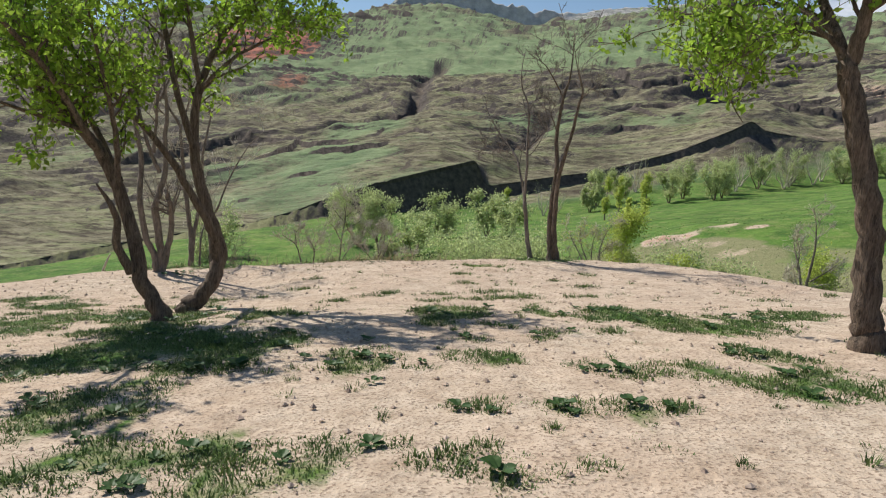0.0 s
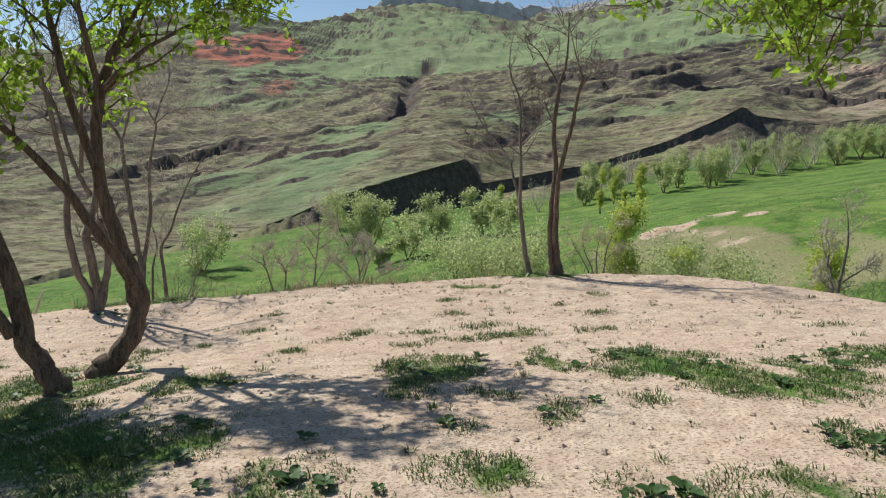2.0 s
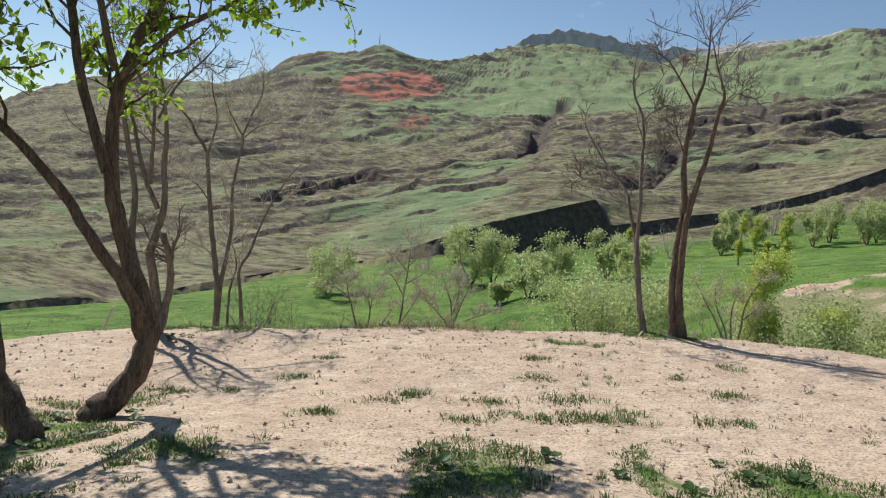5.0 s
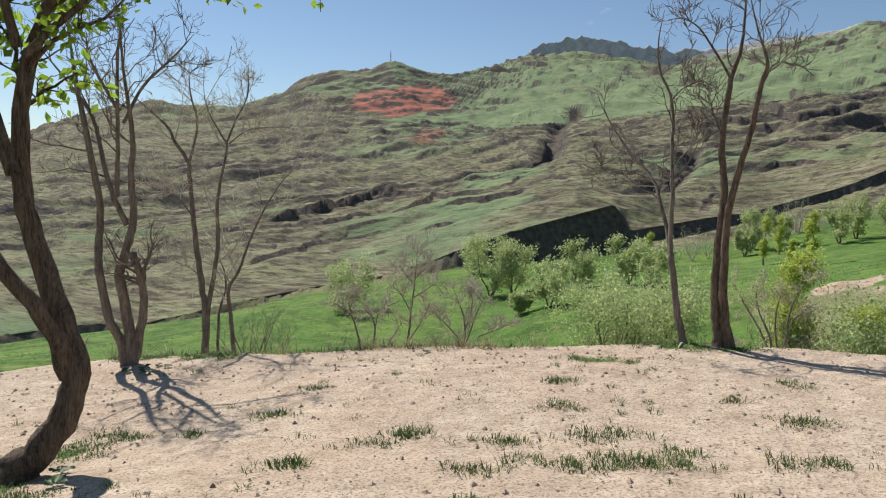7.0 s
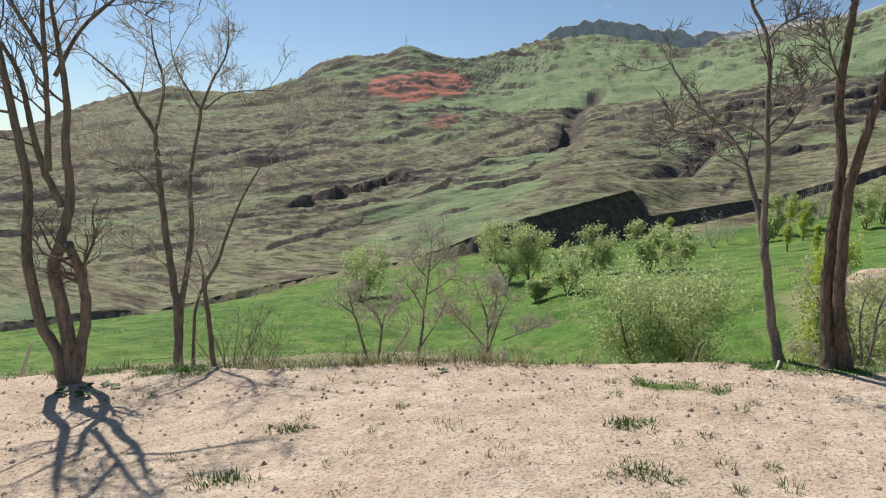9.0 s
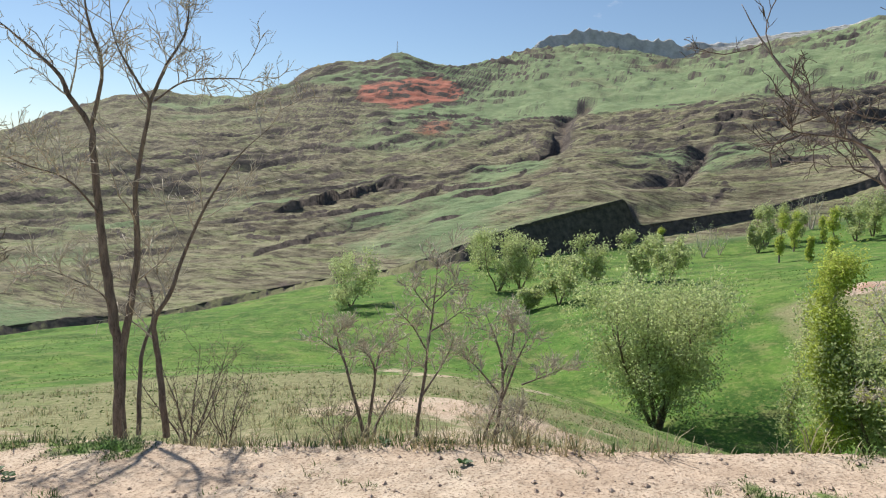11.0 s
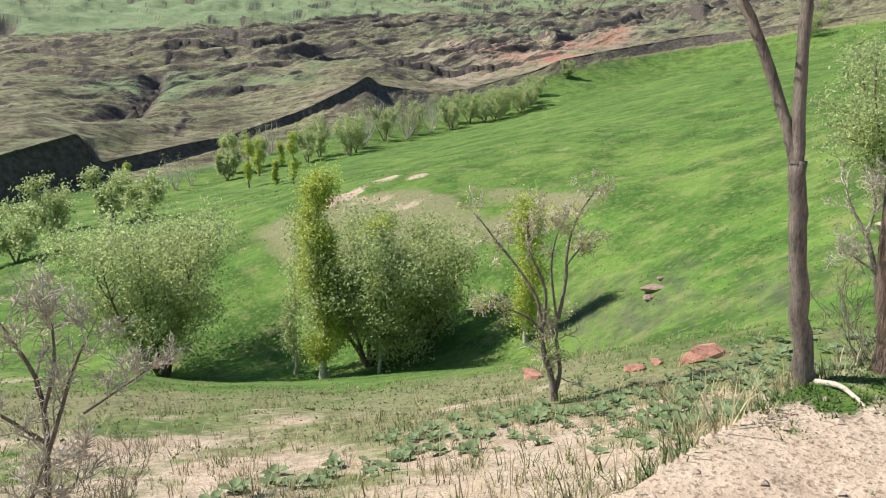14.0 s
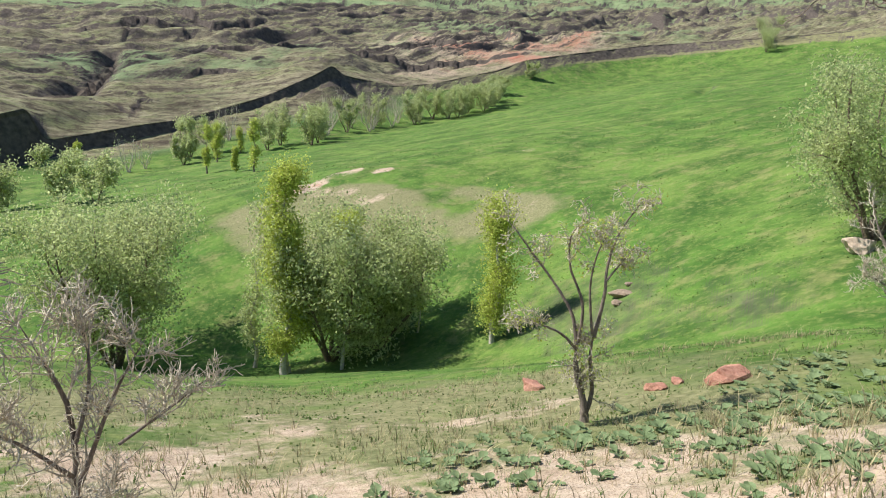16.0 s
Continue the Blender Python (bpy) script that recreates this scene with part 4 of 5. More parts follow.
hand_tree("locust_tree", -4.40, 17.55, [
    [(-0.08, -0.06, 0.00, 0.083), (-0.13, -0.08, 0.38, 0.076), (-0.28, -0.17, 0.78, 0.070), (-0.38, -0.21, 1.65, 0.063), (-0.37, -0.17, 2.43, 0.057), (-0.46, -0.20, 3.11, 0.051), (-0.59, -0.25, 3.93, 0.046), (-0.68, -0.28, 4.58, 0.040), (-0.75, -0.29, 5.30, 0.035)],
    [(-0.02, -0.01, -0.00, 0.098), (-0.01, -0.03, 0.50, 0.088), (-0.09, -0.12, 1.35, 0.079), (-0.02, -0.09, 1.75, 0.070), (0.09, -0.03, 2.22, 0.061), (0.09, -0.06, 2.84, 0.053), (0.13, -0.07, 3.52, 0.045), (0.07, -0.16, 4.47, 0.037), (0.06, -0.21, 5.24, 0.029)],
    [(0.02, 0.02, 0.01, 0.068), (0.18, 0.05, 0.87, 0.062), (0.22, -0.05, 1.33, 0.058), (0.21, -0.22, 1.77, 0.053)],
    [(-0.03, -0.02, 2.17, 0.047), (-0.19, -0.07, 2.55, 0.043), (-0.36, -0.08, 3.09, 0.038), (-0.49, -0.03, 3.55, 0.034), (-0.67, -0.01, 3.93, 0.029), (-1.01, -0.11, 4.41, 0.025), (-1.35, -0.19, 4.83, 0.020)],
    [(-0.13, -0.11, 2.59, 0.040), (-0.06, -0.15, 3.24, 0.034), (0.02, -0.24, 3.97, 0.029), (0.12, -0.34, 4.67, 0.023), (0.27, -0.42, 5.17, 0.018)],
    [(-0.04, -0.03, 3.71, 0.029), (0.13, 0.23, 4.29, 0.024), (0.39, 0.62, 4.79, 0.018), (0.54, 0.95, 5.20, 0.012)],
    [(-0.11, -0.09, 3.92, 0.029), (-0.22, -0.44, 4.49, 0.022), (-0.09, -0.72, 4.81, 0.014)],
], "bare brown tree of three twisted stems from one base", BARK_GREY, (8, 6, 2), 14, roots=2, first=0.68, reach=0.9)
hand_tree("elm_tree", -4.75, 20.10, [
    [(0.04, 0.03, 0.29, 0.075), (0.04, 0.05, 1.34, 0.067), (-0.03, 0.03, 1.97, 0.061), (-0.11, 0.01, 2.67, 0.055), (-0.17, 0.00, 3.30, 0.049), (-0.23, -0.00, 3.92, 0.044), (-0.27, 0.02, 4.25, 0.039), (-0.47, -0.09, 4.62, 0.034), (-0.59, -0.13, 4.89, 0.028), (-0.90, -0.31, 5.23, 0.023), (-1.11, -0.42, 5.43, 0.018), (-1.36, -0.56, 5.60, 0.012)],
    [(-0.15, -0.12, 4.24, 0.028), (0.03, -0.13, 4.94, 0.022), (0.04, -0.35, 5.43, 0.017), (0.12, -0.54, 5.88, 0.011)],
    [(0.06, 0.04, 0.85, 0.056), (0.10, 0.06, 1.48, 0.050), (0.20, 0.10, 2.08, 0.044), (0.28, 0.13, 2.77, 0.039), (0.29, 0.09, 3.46, 0.034), (0.38, 0.12, 4.04, 0.029), (0.47, 0.14, 4.55, 0.025), (0.41, 0.04, 4.77, 0.020), (0.23, -0.14, 5.25, 0.016), (0.21, -0.22, 5.72, 0.011)],
    [(0.36, 0.29, 4.57, 0.025), (0.45, 0.53, 5.09, 0.021), (0.52, 0.86, 5.59, 0.017), (0.43, 1.10, 6.27, 0.012)],
    [(0.41, 0.33, 4.62, 0.014), (0.67, 0.62, 4.90, 0.011), (1.07, 1.07, 5.00, 0.009), (1.33, 1.43, 5.00, 0.006)],
    [(0.48, 0.38, 0.21, 0.048), (0.44, 0.29, 1.31, 0.041), (0.44, 0.22, 1.82, 0.035), (0.63, 0.28, 2.18, 0.029), (0.86, 0.37, 2.88, 0.024), (1.13, 0.48, 3.48, 0.018), (1.43, 0.61, 3.98, 0.013), (1.82, 0.79, 4.39, 0.008)],
    [(0.22, 0.17, 0.29, 0.033), (0.20, 0.28, 1.30, 0.026), (0.23, 0.49, 1.80, 0.021), (0.09, 0.59, 2.25, 0.015), (-0.27, 0.55, 2.77, 0.009)],
    [(0.00, 0.00, 1.93, 0.014), (-0.15, 0.00, 2.17, 0.011), (-0.54, -0.12, 2.38, 0.009), (-0.93, -0.23, 2.52, 0.006)],
    [(-0.09, -0.07, 3.18, 0.017), (-0.26, -0.39, 3.60, 0.013), (-0.48, -0.83, 3.78, 0.009), (-0.47, -1.13, 3.89, 0.005)],
], "tall leafless tree of several thin grey stems below the bank", BARK_GREY, (11, 7, 2), 15, twig_bark=BARK_PALE, roots=1, first=0.5, reach=0.8)
hand_tree("locust_tree", 3.83, 18.60, [
    [(0.03, -0.01, 0.06, 0.056), (-0.09, 0.02, 0.61, 0.052), (-0.15, 0.03, 1.04, 0.048), (-0.21, 0.04, 1.42, 0.045)],
    [(-0.21, 0.04, 1.40, 0.037), (-0.22, 0.06, 1.91, 0.034), (-0.22, 0.08, 2.34, 0.031), (-0.26, 0.12, 3.05, 0.028), (-0.25, 0.15, 3.26, 0.025), (-0.31, 0.19, 3.69, 0.023), (-0.47, 0.26, 4.05, 0.020), (-0.50, 0.30, 4.48, 0.017), (-0.44, 0.33, 4.91, 0.014)],
    [(-0.21, 0.04, 1.39, 0.034), (-0.26, 0.14, 1.72, 0.032), (-0.38, 0.29, 2.19, 0.029), (-0.43, 0.46, 2.41, 0.026), (-0.57, 0.66, 2.64, 0.024), (-0.80, 0.89, 2.91, 0.021), (-1.04, 1.13, 3.28, 0.018), (-1.22, 1.37, 3.63, 0.015), (-1.36, 1.61, 4.00, 0.012)],
    [(-0.24, 0.04, 2.69, 0.016), (-0.05, 0.11, 2.88, 0.012), (0.11, 0.22, 3.14, 0.009), (0.18, 0.37, 3.45, 0.006)],
    [(-0.54, 0.10, 2.48, 0.013), (-0.81, 0.07, 2.58, 0.010), (-1.13, 0.02, 2.61, 0.008), (-1.28, -0.08, 2.64, 0.005)],
    [(-0.31, 0.05, 3.60, 0.013), (-0.13, 0.15, 3.79, 0.009), (0.09, 0.29, 3.89, 0.006)],
], "slender leafless grey tree forking at head height", BARK_GREY, (9, 6, 2), 16, twig_bark=BARK_GREY, roots=1, clean=1, reach=0.62)
hand_tree("locust_tree", 4.45, 18.30, [
    [(-0.16, 0.04, -0.01, 0.074), (-0.21, 0.07, 0.40, 0.068), (-0.24, 0.09, 0.95, 0.063), (-0.22, 0.11, 1.58, 0.057), (-0.19, 0.13, 2.14, 0.052), (-0.25, 0.17, 2.75, 0.048), (-0.22, 0.19, 3.29, 0.043), (-0.16, 0.21, 3.76, 0.038), (-0.07, 0.22, 4.09, 0.033), (-0.04, 0.24, 4.62, 0.028), (-0.05, 0.28, 5.14, 0.023)],
    [(-0.04, 0.01, 0.02, 0.069), (-0.13, 0.00, 0.56, 0.063), (-0.16, -0.03, 1.18, 0.056), (-0.16, -0.08, 1.87, 0.050), (-0.07, -0.16, 2.47, 0.045), (0.03, -0.25, 2.98, 0.039), (0.09, -0.33, 3.53, 0.033), (0.13, -0.41, 3.82, 0.028), (-0.02, -0.44, 4.23, 0.022), (-0.16, -0.48, 4.70, 0.017)],
    [(-0.25, 0.06, 2.87, 0.013), (-0.40, 0.02, 3.19, 0.010), (-0.47, -0.09, 3.37, 0.006)],
    [(-0.21, 0.05, 3.69, 0.019), (-0.44, -0.01, 4.03, 0.016), (-0.68, -0.13, 4.32, 0.012), (-0.96, -0.27, 4.47, 0.008)],
    [(0.19, -0.05, 3.62, 0.013), (0.32, 0.05, 3.86, 0.009), (0.53, 0.17, 3.92, 0.004)],
], "tall bare tree with two furrowed brown stems", BARK_BROWN, (7, 6, 2), 17, twig_bark=BARK_GREY, roots=2, first=0.72, reach=0.75, sides=14)
hand_tree("dead_sapling", -1.90, 22.10, [
    [(-0.15, -0.05, -0.10, 0.033), (-0.22, -0.03, 0.32, 0.028), (-0.37, -0.02, 0.80, 0.023), (-0.52, -0.00, 1.21, 0.018), (-0.76, -0.00, 1.37, 0.014), (-1.01, -0.00, 1.53, 0.009)],
    [(-0.08, -0.03, -0.11, 0.031), (-0.02, -0.06, 0.49, 0.025), (0.04, -0.11, 1.01, 0.019), (-0.03, -0.23, 1.31, 0.014), (-0.19, -0.37, 1.41, 0.009)],
    [(0.02, 0.00, -0.11, 0.024), (0.07, 0.12, 0.28, 0.018), (0.31, 0.35, 0.73, 0.013), (0.53, 0.59, 1.13, 0.007)],
    [(-0.47, -0.15, 1.26, 0.016), (-0.48, -0.28, 1.57, 0.011), (-0.32, -0.42, 1.75, 0.006)],
    [(0.01, 0.00, 0.97, 0.016), (0.07, 0.11, 1.30, 0.011), (0.33, 0.31, 1.48, 0.007)],
], "low leafless bush-like tree with silvery twigs", BARK_GREY, (11, 7, 2), 18, twig_bark=BARK_PALE, roots=3, reach=0.5, group="dead saplings below the bank")
hand_tree("dead_sapling", -1.20, 22.10, [
    [(-0.03, -0.01, -0.13, 0.033), (-0.01, 0.01, 0.37, 0.028), (0.06, 0.04, 0.93, 0.024), (0.08, 0.06, 1.28, 0.020), (0.13, 0.09, 1.77, 0.016), (0.17, 0.12, 2.33, 0.012), (0.18, 0.14, 2.68, 0.009)],
    [(0.08, 0.02, 1.29, 0.015), (-0.09, -0.14, 1.67, 0.011), (-0.24, -0.36, 1.91, 0.006)],
    [(0.11, 0.03, 1.57, 0.015), (0.39, 0.21, 1.76, 0.010), (0.63, 0.45, 1.95, 0.004)],
    [(0.01, 0.00, 0.58, 0.018), (0.34, 0.24, 1.18, 0.011), (0.42, 0.51, 1.56, 0.005)],
    [(0.17, 0.04, 2.00, 0.011), (0.40, 0.01, 2.23, 0.007), (0.52, -0.09, 2.35, 0.004)],
    [(0.15, 0.03, 1.86, 0.011), (-0.09, 0.06, 2.11, 0.008), (-0.23, 0.15, 2.26, 0.004)],
], "slim leafless sapling with silvery broken twigs", BARK_GREY, (10, 7, 2), 19, twig_bark=BARK_PALE, roots=1, reach=0.5, group="dead saplings below the bank")
hand_tree("dead_sapling", -0.20, 23.00, [
    [(0.03, 0.00, -0.14, 0.041), (0.06, 0.03, 0.32, 0.034), (0.10, 0.07, 0.86, 0.027), (0.06, 0.11, 1.32, 0.021), (-0.08, 0.14, 1.69, 0.015), (-0.22, 0.18, 1.99, 0.010)],
    [(0.07, 0.01, 0.57, 0.025), (0.24, -0.05, 1.07, 0.018), (0.38, -0.14, 1.49, 0.013), (0.58, -0.25, 1.91, 0.007)],
    [(0.10, 0.01, 1.04, 0.019), (0.21, 0.09, 1.41, 0.015), (0.22, 0.20, 1.78, 0.011), (0.08, 0.31, 1.98, 0.007)],
    [(0.10, 0.01, 0.73, 0.020), (-0.28, -0.19, 1.22, 0.012), (-0.55, -0.45, 1.50, 0.005)],
    [(0.40, 0.04, 0.94, 0.015), (0.77, 0.15, 1.09, 0.010), (1.22, 0.31, 1.29, 0.005)],
    [(-0.14, -0.01, -0.15, 0.030), (-0.07, -0.13, 0.30, 0.022), (0.09, -0.29, 0.76, 0.014)],
    [(-0.02, -0.00, -0.15, 0.023), (0.27, 0.19, 0.20, 0.015), (0.36, 0.43, 0.43, 0.008)],
], "leafless many-stemmed sapling with dense pale twigs", BARK_GREY, (11, 8, 3), 20, twig_bark=BARK_PALE, roots=1, reach=0.5, group="dead saplings below the bank")
hand_tree("curly_willow", 6.75, 24.00, [
    [(-0.07, 0.06, -0.03, 0.060), (-0.11, 0.10, 0.36, 0.055), (-0.21, 0.19, 0.81, 0.049), (-0.24, 0.22, 1.17, 0.044)],
    [(-0.06, 0.05, 0.08, 0.036), (-0.00, 0.03, 0.45, 0.034), (-0.03, 0.10, 0.99, 0.031), (0.01, 0.13, 1.34, 0.029)],
    [(-0.24, 0.22, 1.13, 0.026), (-0.47, 0.33, 1.36, 0.020), (-0.80, 0.47, 1.51, 0.014), (-1.13, 0.60, 1.65, 0.008)],
    [(-0.23, 0.21, 1.18, 0.032), (-0.28, 0.30, 1.61, 0.027), (-0.45, 0.52, 2.03, 0.022), (-0.68, 0.81, 2.45, 0.018), (-0.84, 1.05, 2.78, 0.013), (-0.93, 1.24, 2.94, 0.009)],
    [(-0.22, 0.20, 1.22, 0.029), (-0.26, 0.14, 1.82, 0.023), (-0.49, 0.22, 2.35, 0.018), (-0.60, 0.17, 2.80, 0.013), (-0.59, -0.01, 3.07, 0.008)],
    [(-0.06, 0.05, 1.33, 0.032), (0.02, 0.01, 1.90, 0.027), (0.06, 0.03, 2.42, 0.022), (0.17, -0.01, 2.85, 0.018), (0.34, -0.11, 3.19, 0.013), (0.49, -0.17, 3.40, 0.009)],
    [(0.01, -0.01, 2.17, 0.017), (0.31, -0.06, 2.50, 0.011), (0.63, -0.02, 2.73, 0.006)],
    [(-0.08, 0.07, 1.37, 0.023), (-0.19, 0.10, 2.08, 0.018), (-0.19, 0.01, 2.62, 0.013), (-0.13, -0.15, 2.97, 0.008)],
], "small tree with pale corkscrew twigs and few leaves", BARK_GREY, (11, 8, 2), 21, twig_bark=BARK_PALE, roots=2, reach=0.5, kink=0.45, lift=0.1, leaf=(LEAF_POPLAR, 0.045, 2, 0.6))
hand_tree("thorn_tree", 12.40, 22.30, [
    [(0.05, -0.13, -0.44, 0.066), (0.04, -0.04, 0.28, 0.056), (0.04, 0.08, 0.89, 0.046), (0.00, 0.27, 1.49, 0.036), (-0.05, 0.55, 1.98, 0.026), (-0.08, 0.74, 2.48, 0.016)],
    [(0.06, -0.16, -0.43, 0.062), (0.02, -0.14, 0.52, 0.052), (-0.00, -0.24, 1.27, 0.043), (-0.01, -0.39, 2.10, 0.033), (-0.07, -0.42, 2.79, 0.024), (-0.20, -0.30, 3.55, 0.016)],
    [(-0.02, 0.05, 0.90, 0.020), (-0.09, 0.45, 1.15, 0.014), (-0.07, 0.72, 1.15, 0.008)],
    [(0.08, -0.21, 1.25, 0.028), (0.33, -0.49, 1.59, 0.020), (0.58, -0.64, 1.89, 0.012)],
    [(-0.09, 0.23, 1.50, 0.024), (-0.18, 0.11, 2.14, 0.016), (-0.39, 0.16, 2.55, 0.008)],
], "small two-stemmed leafless tree with pale tangled twigs", BARK_GREY, (12, 8, 3), 22, twig_bark=BARK_PALE, roots=2, reach=0.55)


# ---- trees in the hollow ----
wild_tree("willow_tree", 9.1, 82.9, 14.0, 14.5, "broad round grey-green willow with dark fanning stems", BARK_BROWN, LEAF_WILLOW, 38000, 0.31, 31, 6)
wild_tree("willow_tree", 25.4, 71.5, 12.0, 12.0, "dense round willow with whitish-green leaves", BARK_BROWN, LEAF_WILLOW, 38000, 0.31, 32, 6)
wild_tree("willow_tree", 29.5, 70.0, 10.5, 9.5, "bushy grey-green willow beside slender birches", BARK_BROWN, LEAF_WILLOW, 22000, 0.31, 33, 5)
wild_tree("poplar_tree", 21.0, 72.0, 18.5, 5.2, "slim upright poplar in yellow-green spring leaf", BARK_WHITE, LEAF_POPLAR, 22000, 0.25, 34, 2, "spire")
wild_tree("poplar_tree", 26.9, 71.5, 14.0, 4.2, "young poplar, yellow-green top among willows", BARK_WHITE, LEAF_POPLAR, 7000, 0.24, 35, 1, "spire")
wild_tree("poplar_tree", 34.5, 59.9, 12.4, 4.8, "leaning poplar with light green leaves", BARK_WHITE, LEAF_POPLAR, 13000, 0.22, 36, 2, "spire")
wild_tree("birch_sapling", 20.0, 76.0, 11.0, 3.6, "thin white-stemmed sapling by the willow", BARK_WHITE, LEAF_WILLOW, 1500, 0.30, 37, 1, "spire")
wild_tree("birch_sapling", 25.0, 68.3, 9.8, 3.4, "thin white-stemmed sapling by the willow", BARK_WHITE, LEAF_WILLOW, 1500, 0.30, 38, 1, "spire")
wild_tree("birch_sapling", 33.0, 68.7, 5.6, 1.4, "small young poplar sapling, light green", BARK_WHITE, LEAF_POPLAR, 500, 0.22, 39, 1, "spire")
wild_tree("willow_tree", 43.5, 35.8, 9.6, 9.0, "large soft grey-green willow on the slope", BARK_BROWN, LEAF_WILLOW, 20000, 0.22, 40, 5)

# ---- trees along the stream ----
STREAM = [(-52, 161, 10, 12, "w"), (-31, 222, 9.7, 11, "w"), (-20, 181, 13.4, 12, "w"), (-14.5, 183, 12.8, 11, "w"), (-3.6, 150, 9.4, 9, "w"), (-9.8, 149, 4.8, 4, "w"),
          (2.8, 182, 10.6, 9.5, "w"), (14, 175, 10.9, 8.5, "w"), (18.5, 162, 8.4, 9, "w"), (26.4, 256, 8.4, 3.6, "p"), (38, 240, 10.5, 8, "b"), (44, 247, 8, 6, "b"),
          (47.7, 192, 12.2, 3.6, "p"), (60, 256, 12.3, 10, "w"), (62, 231, 13, 4.4, "p"), (49.6, 175, 5.6, 2.2, "p"), (50.8, 166, 11, 4.2, "p"), (81, 281, 14, 9, "b"), (84, 247, 12.3, 9, "w")]
STREAM_MID = [(70, 262, 11, 8, "w"), (76, 252, 10, 4, "p"), (92, 256, 13, 9, "w"), (104, 250, 12, 9, "w"), (117, 270, 14, 10, "b"), (128, 275, 13, 9, "w"), (139, 276, 13, 10, "b"), (147, 287, 14, 10, "w"), (157, 288, 13, 10, "b"), (168, 286, 11, 9, "w"), (208, 300, 12, 10, "w"), (222, 302, 12, 10, "w"), (238, 316, 12, 10, "w"), (72, 282, 12, 9, "b"), (55, 244, 9, 6, "w")]
STREAM_TOP = [(98, 242, 12.3, 10, "w"), (123, 280, 17, 12, "b"), (135, 285, 15, 11.5, "b"), (151, 293, 15.5, 12, "b"), (164, 295, 13.4, 12, "b"), (177, 300, 12.5, 11, "w"), (183, 294, 13.8, 11, "w"),
              (188, 288, 13.7, 11, "w"), (201, 295, 13, 11.4, "w"), (215, 296, 13, 11.7, "w"), (251, 328, 11.6, 10, "w"), (288, 345, 9, 7.5, "w"), (110, 262, 13, 10, "w"), (143, 280, 12, 10, "b"), (171, 291, 11, 10, "b"), (195, 290, 11, 10, "w"), (228, 306, 11, 10, "w"), (420, 272, 13, 14, "w"), (434, 282, 14, 16, "w")]
for k, (tx, ty, th, tw, kind) in enumerate(STREAM + STREAM_MID + STREAM_TOP):
    if kind == "w":
        wild_tree("willow_tree", tx, ty, th, tw, "grey-green willow by the stream", BARK_BROWN, LEAF_WILLOW, 4200, 0.58, 100 + k, 3, group="willows along the stream")
    elif kind == "p":
        wild_tree("poplar_tree", tx, ty, th, tw, "narrow light-green poplar by the stream", BARK_GREY, LEAF_POPLAR, 2200, 0.45, 100 + k, 1, "spire", group="poplars along the stream")
    else:
        wild_tree("bare_poplar", tx, ty, th, tw, "leafless pale grey tree by the stream", BARK_PALE, LEAF_WILLOW, 90, 0.5, 100 + k, 4, group="leafless trees along the stream")


# ---- low growth on the bank and slope ----
def blades(soup, rng, x, y, z, count, height, spread, wide):
    """Bent grass blades in a tuft at each place."""
    n = len(x)
    a = rng.random((n, count)) * 2 * np.pi
    r = rng.random((n, count)) ** 0.5 * spread[:, None]
    px, py = x[:, None] + np.cos(a) * r, y[:, None] + np.sin(a) * r
    h = height[:, None] * (0.5 + 0.8 * rng.random((n, count)))
    out = (0.3 + 1.0 * rng.random((n, count))) * h
    b = a + rng.normal(size=(n, count)) * 0.7
    dx, dy = np.cos(b), np.sin(b)
    w = wide * (0.6 + 0.8 * rng.random((n, count)))
    zz = np.broadcast_to(z[:, None], px.shape) - 0.015
    sx, sy = -dy * w, dx * w
    p0 = np.stack([px - sx, py - sy, zz], -1)
    p1 = np.stack([px + sx, py + sy, zz], -1)
    p2 = np.stack([px + dx * out * 0.35 + sx * 0.7, py + dy * out * 0.35 + sy * 0.7, zz + h * 0.6], -1)
    p3 = np.stack([px + dx * out * 0.35 - sx * 0.7, py + dy * out * 0.35 - sy * 0.7, zz + h * 0.6], -1)
    p4 = np.stack([px + dx * out, py + dy * out, zz + h * 0.95], -1)
    v = np.stack([p0, p1, p2, p3, p4], 2).reshape(-1, 3)
    base = np.arange(n * count) * 5
    quads = np.stack([base, base + 1, base + 2, base + 3], 1).tolist()
    tris = np.stack([base + 3, base + 2, base + 4], 1).tolist()
    soup.add(v, quads + tris)


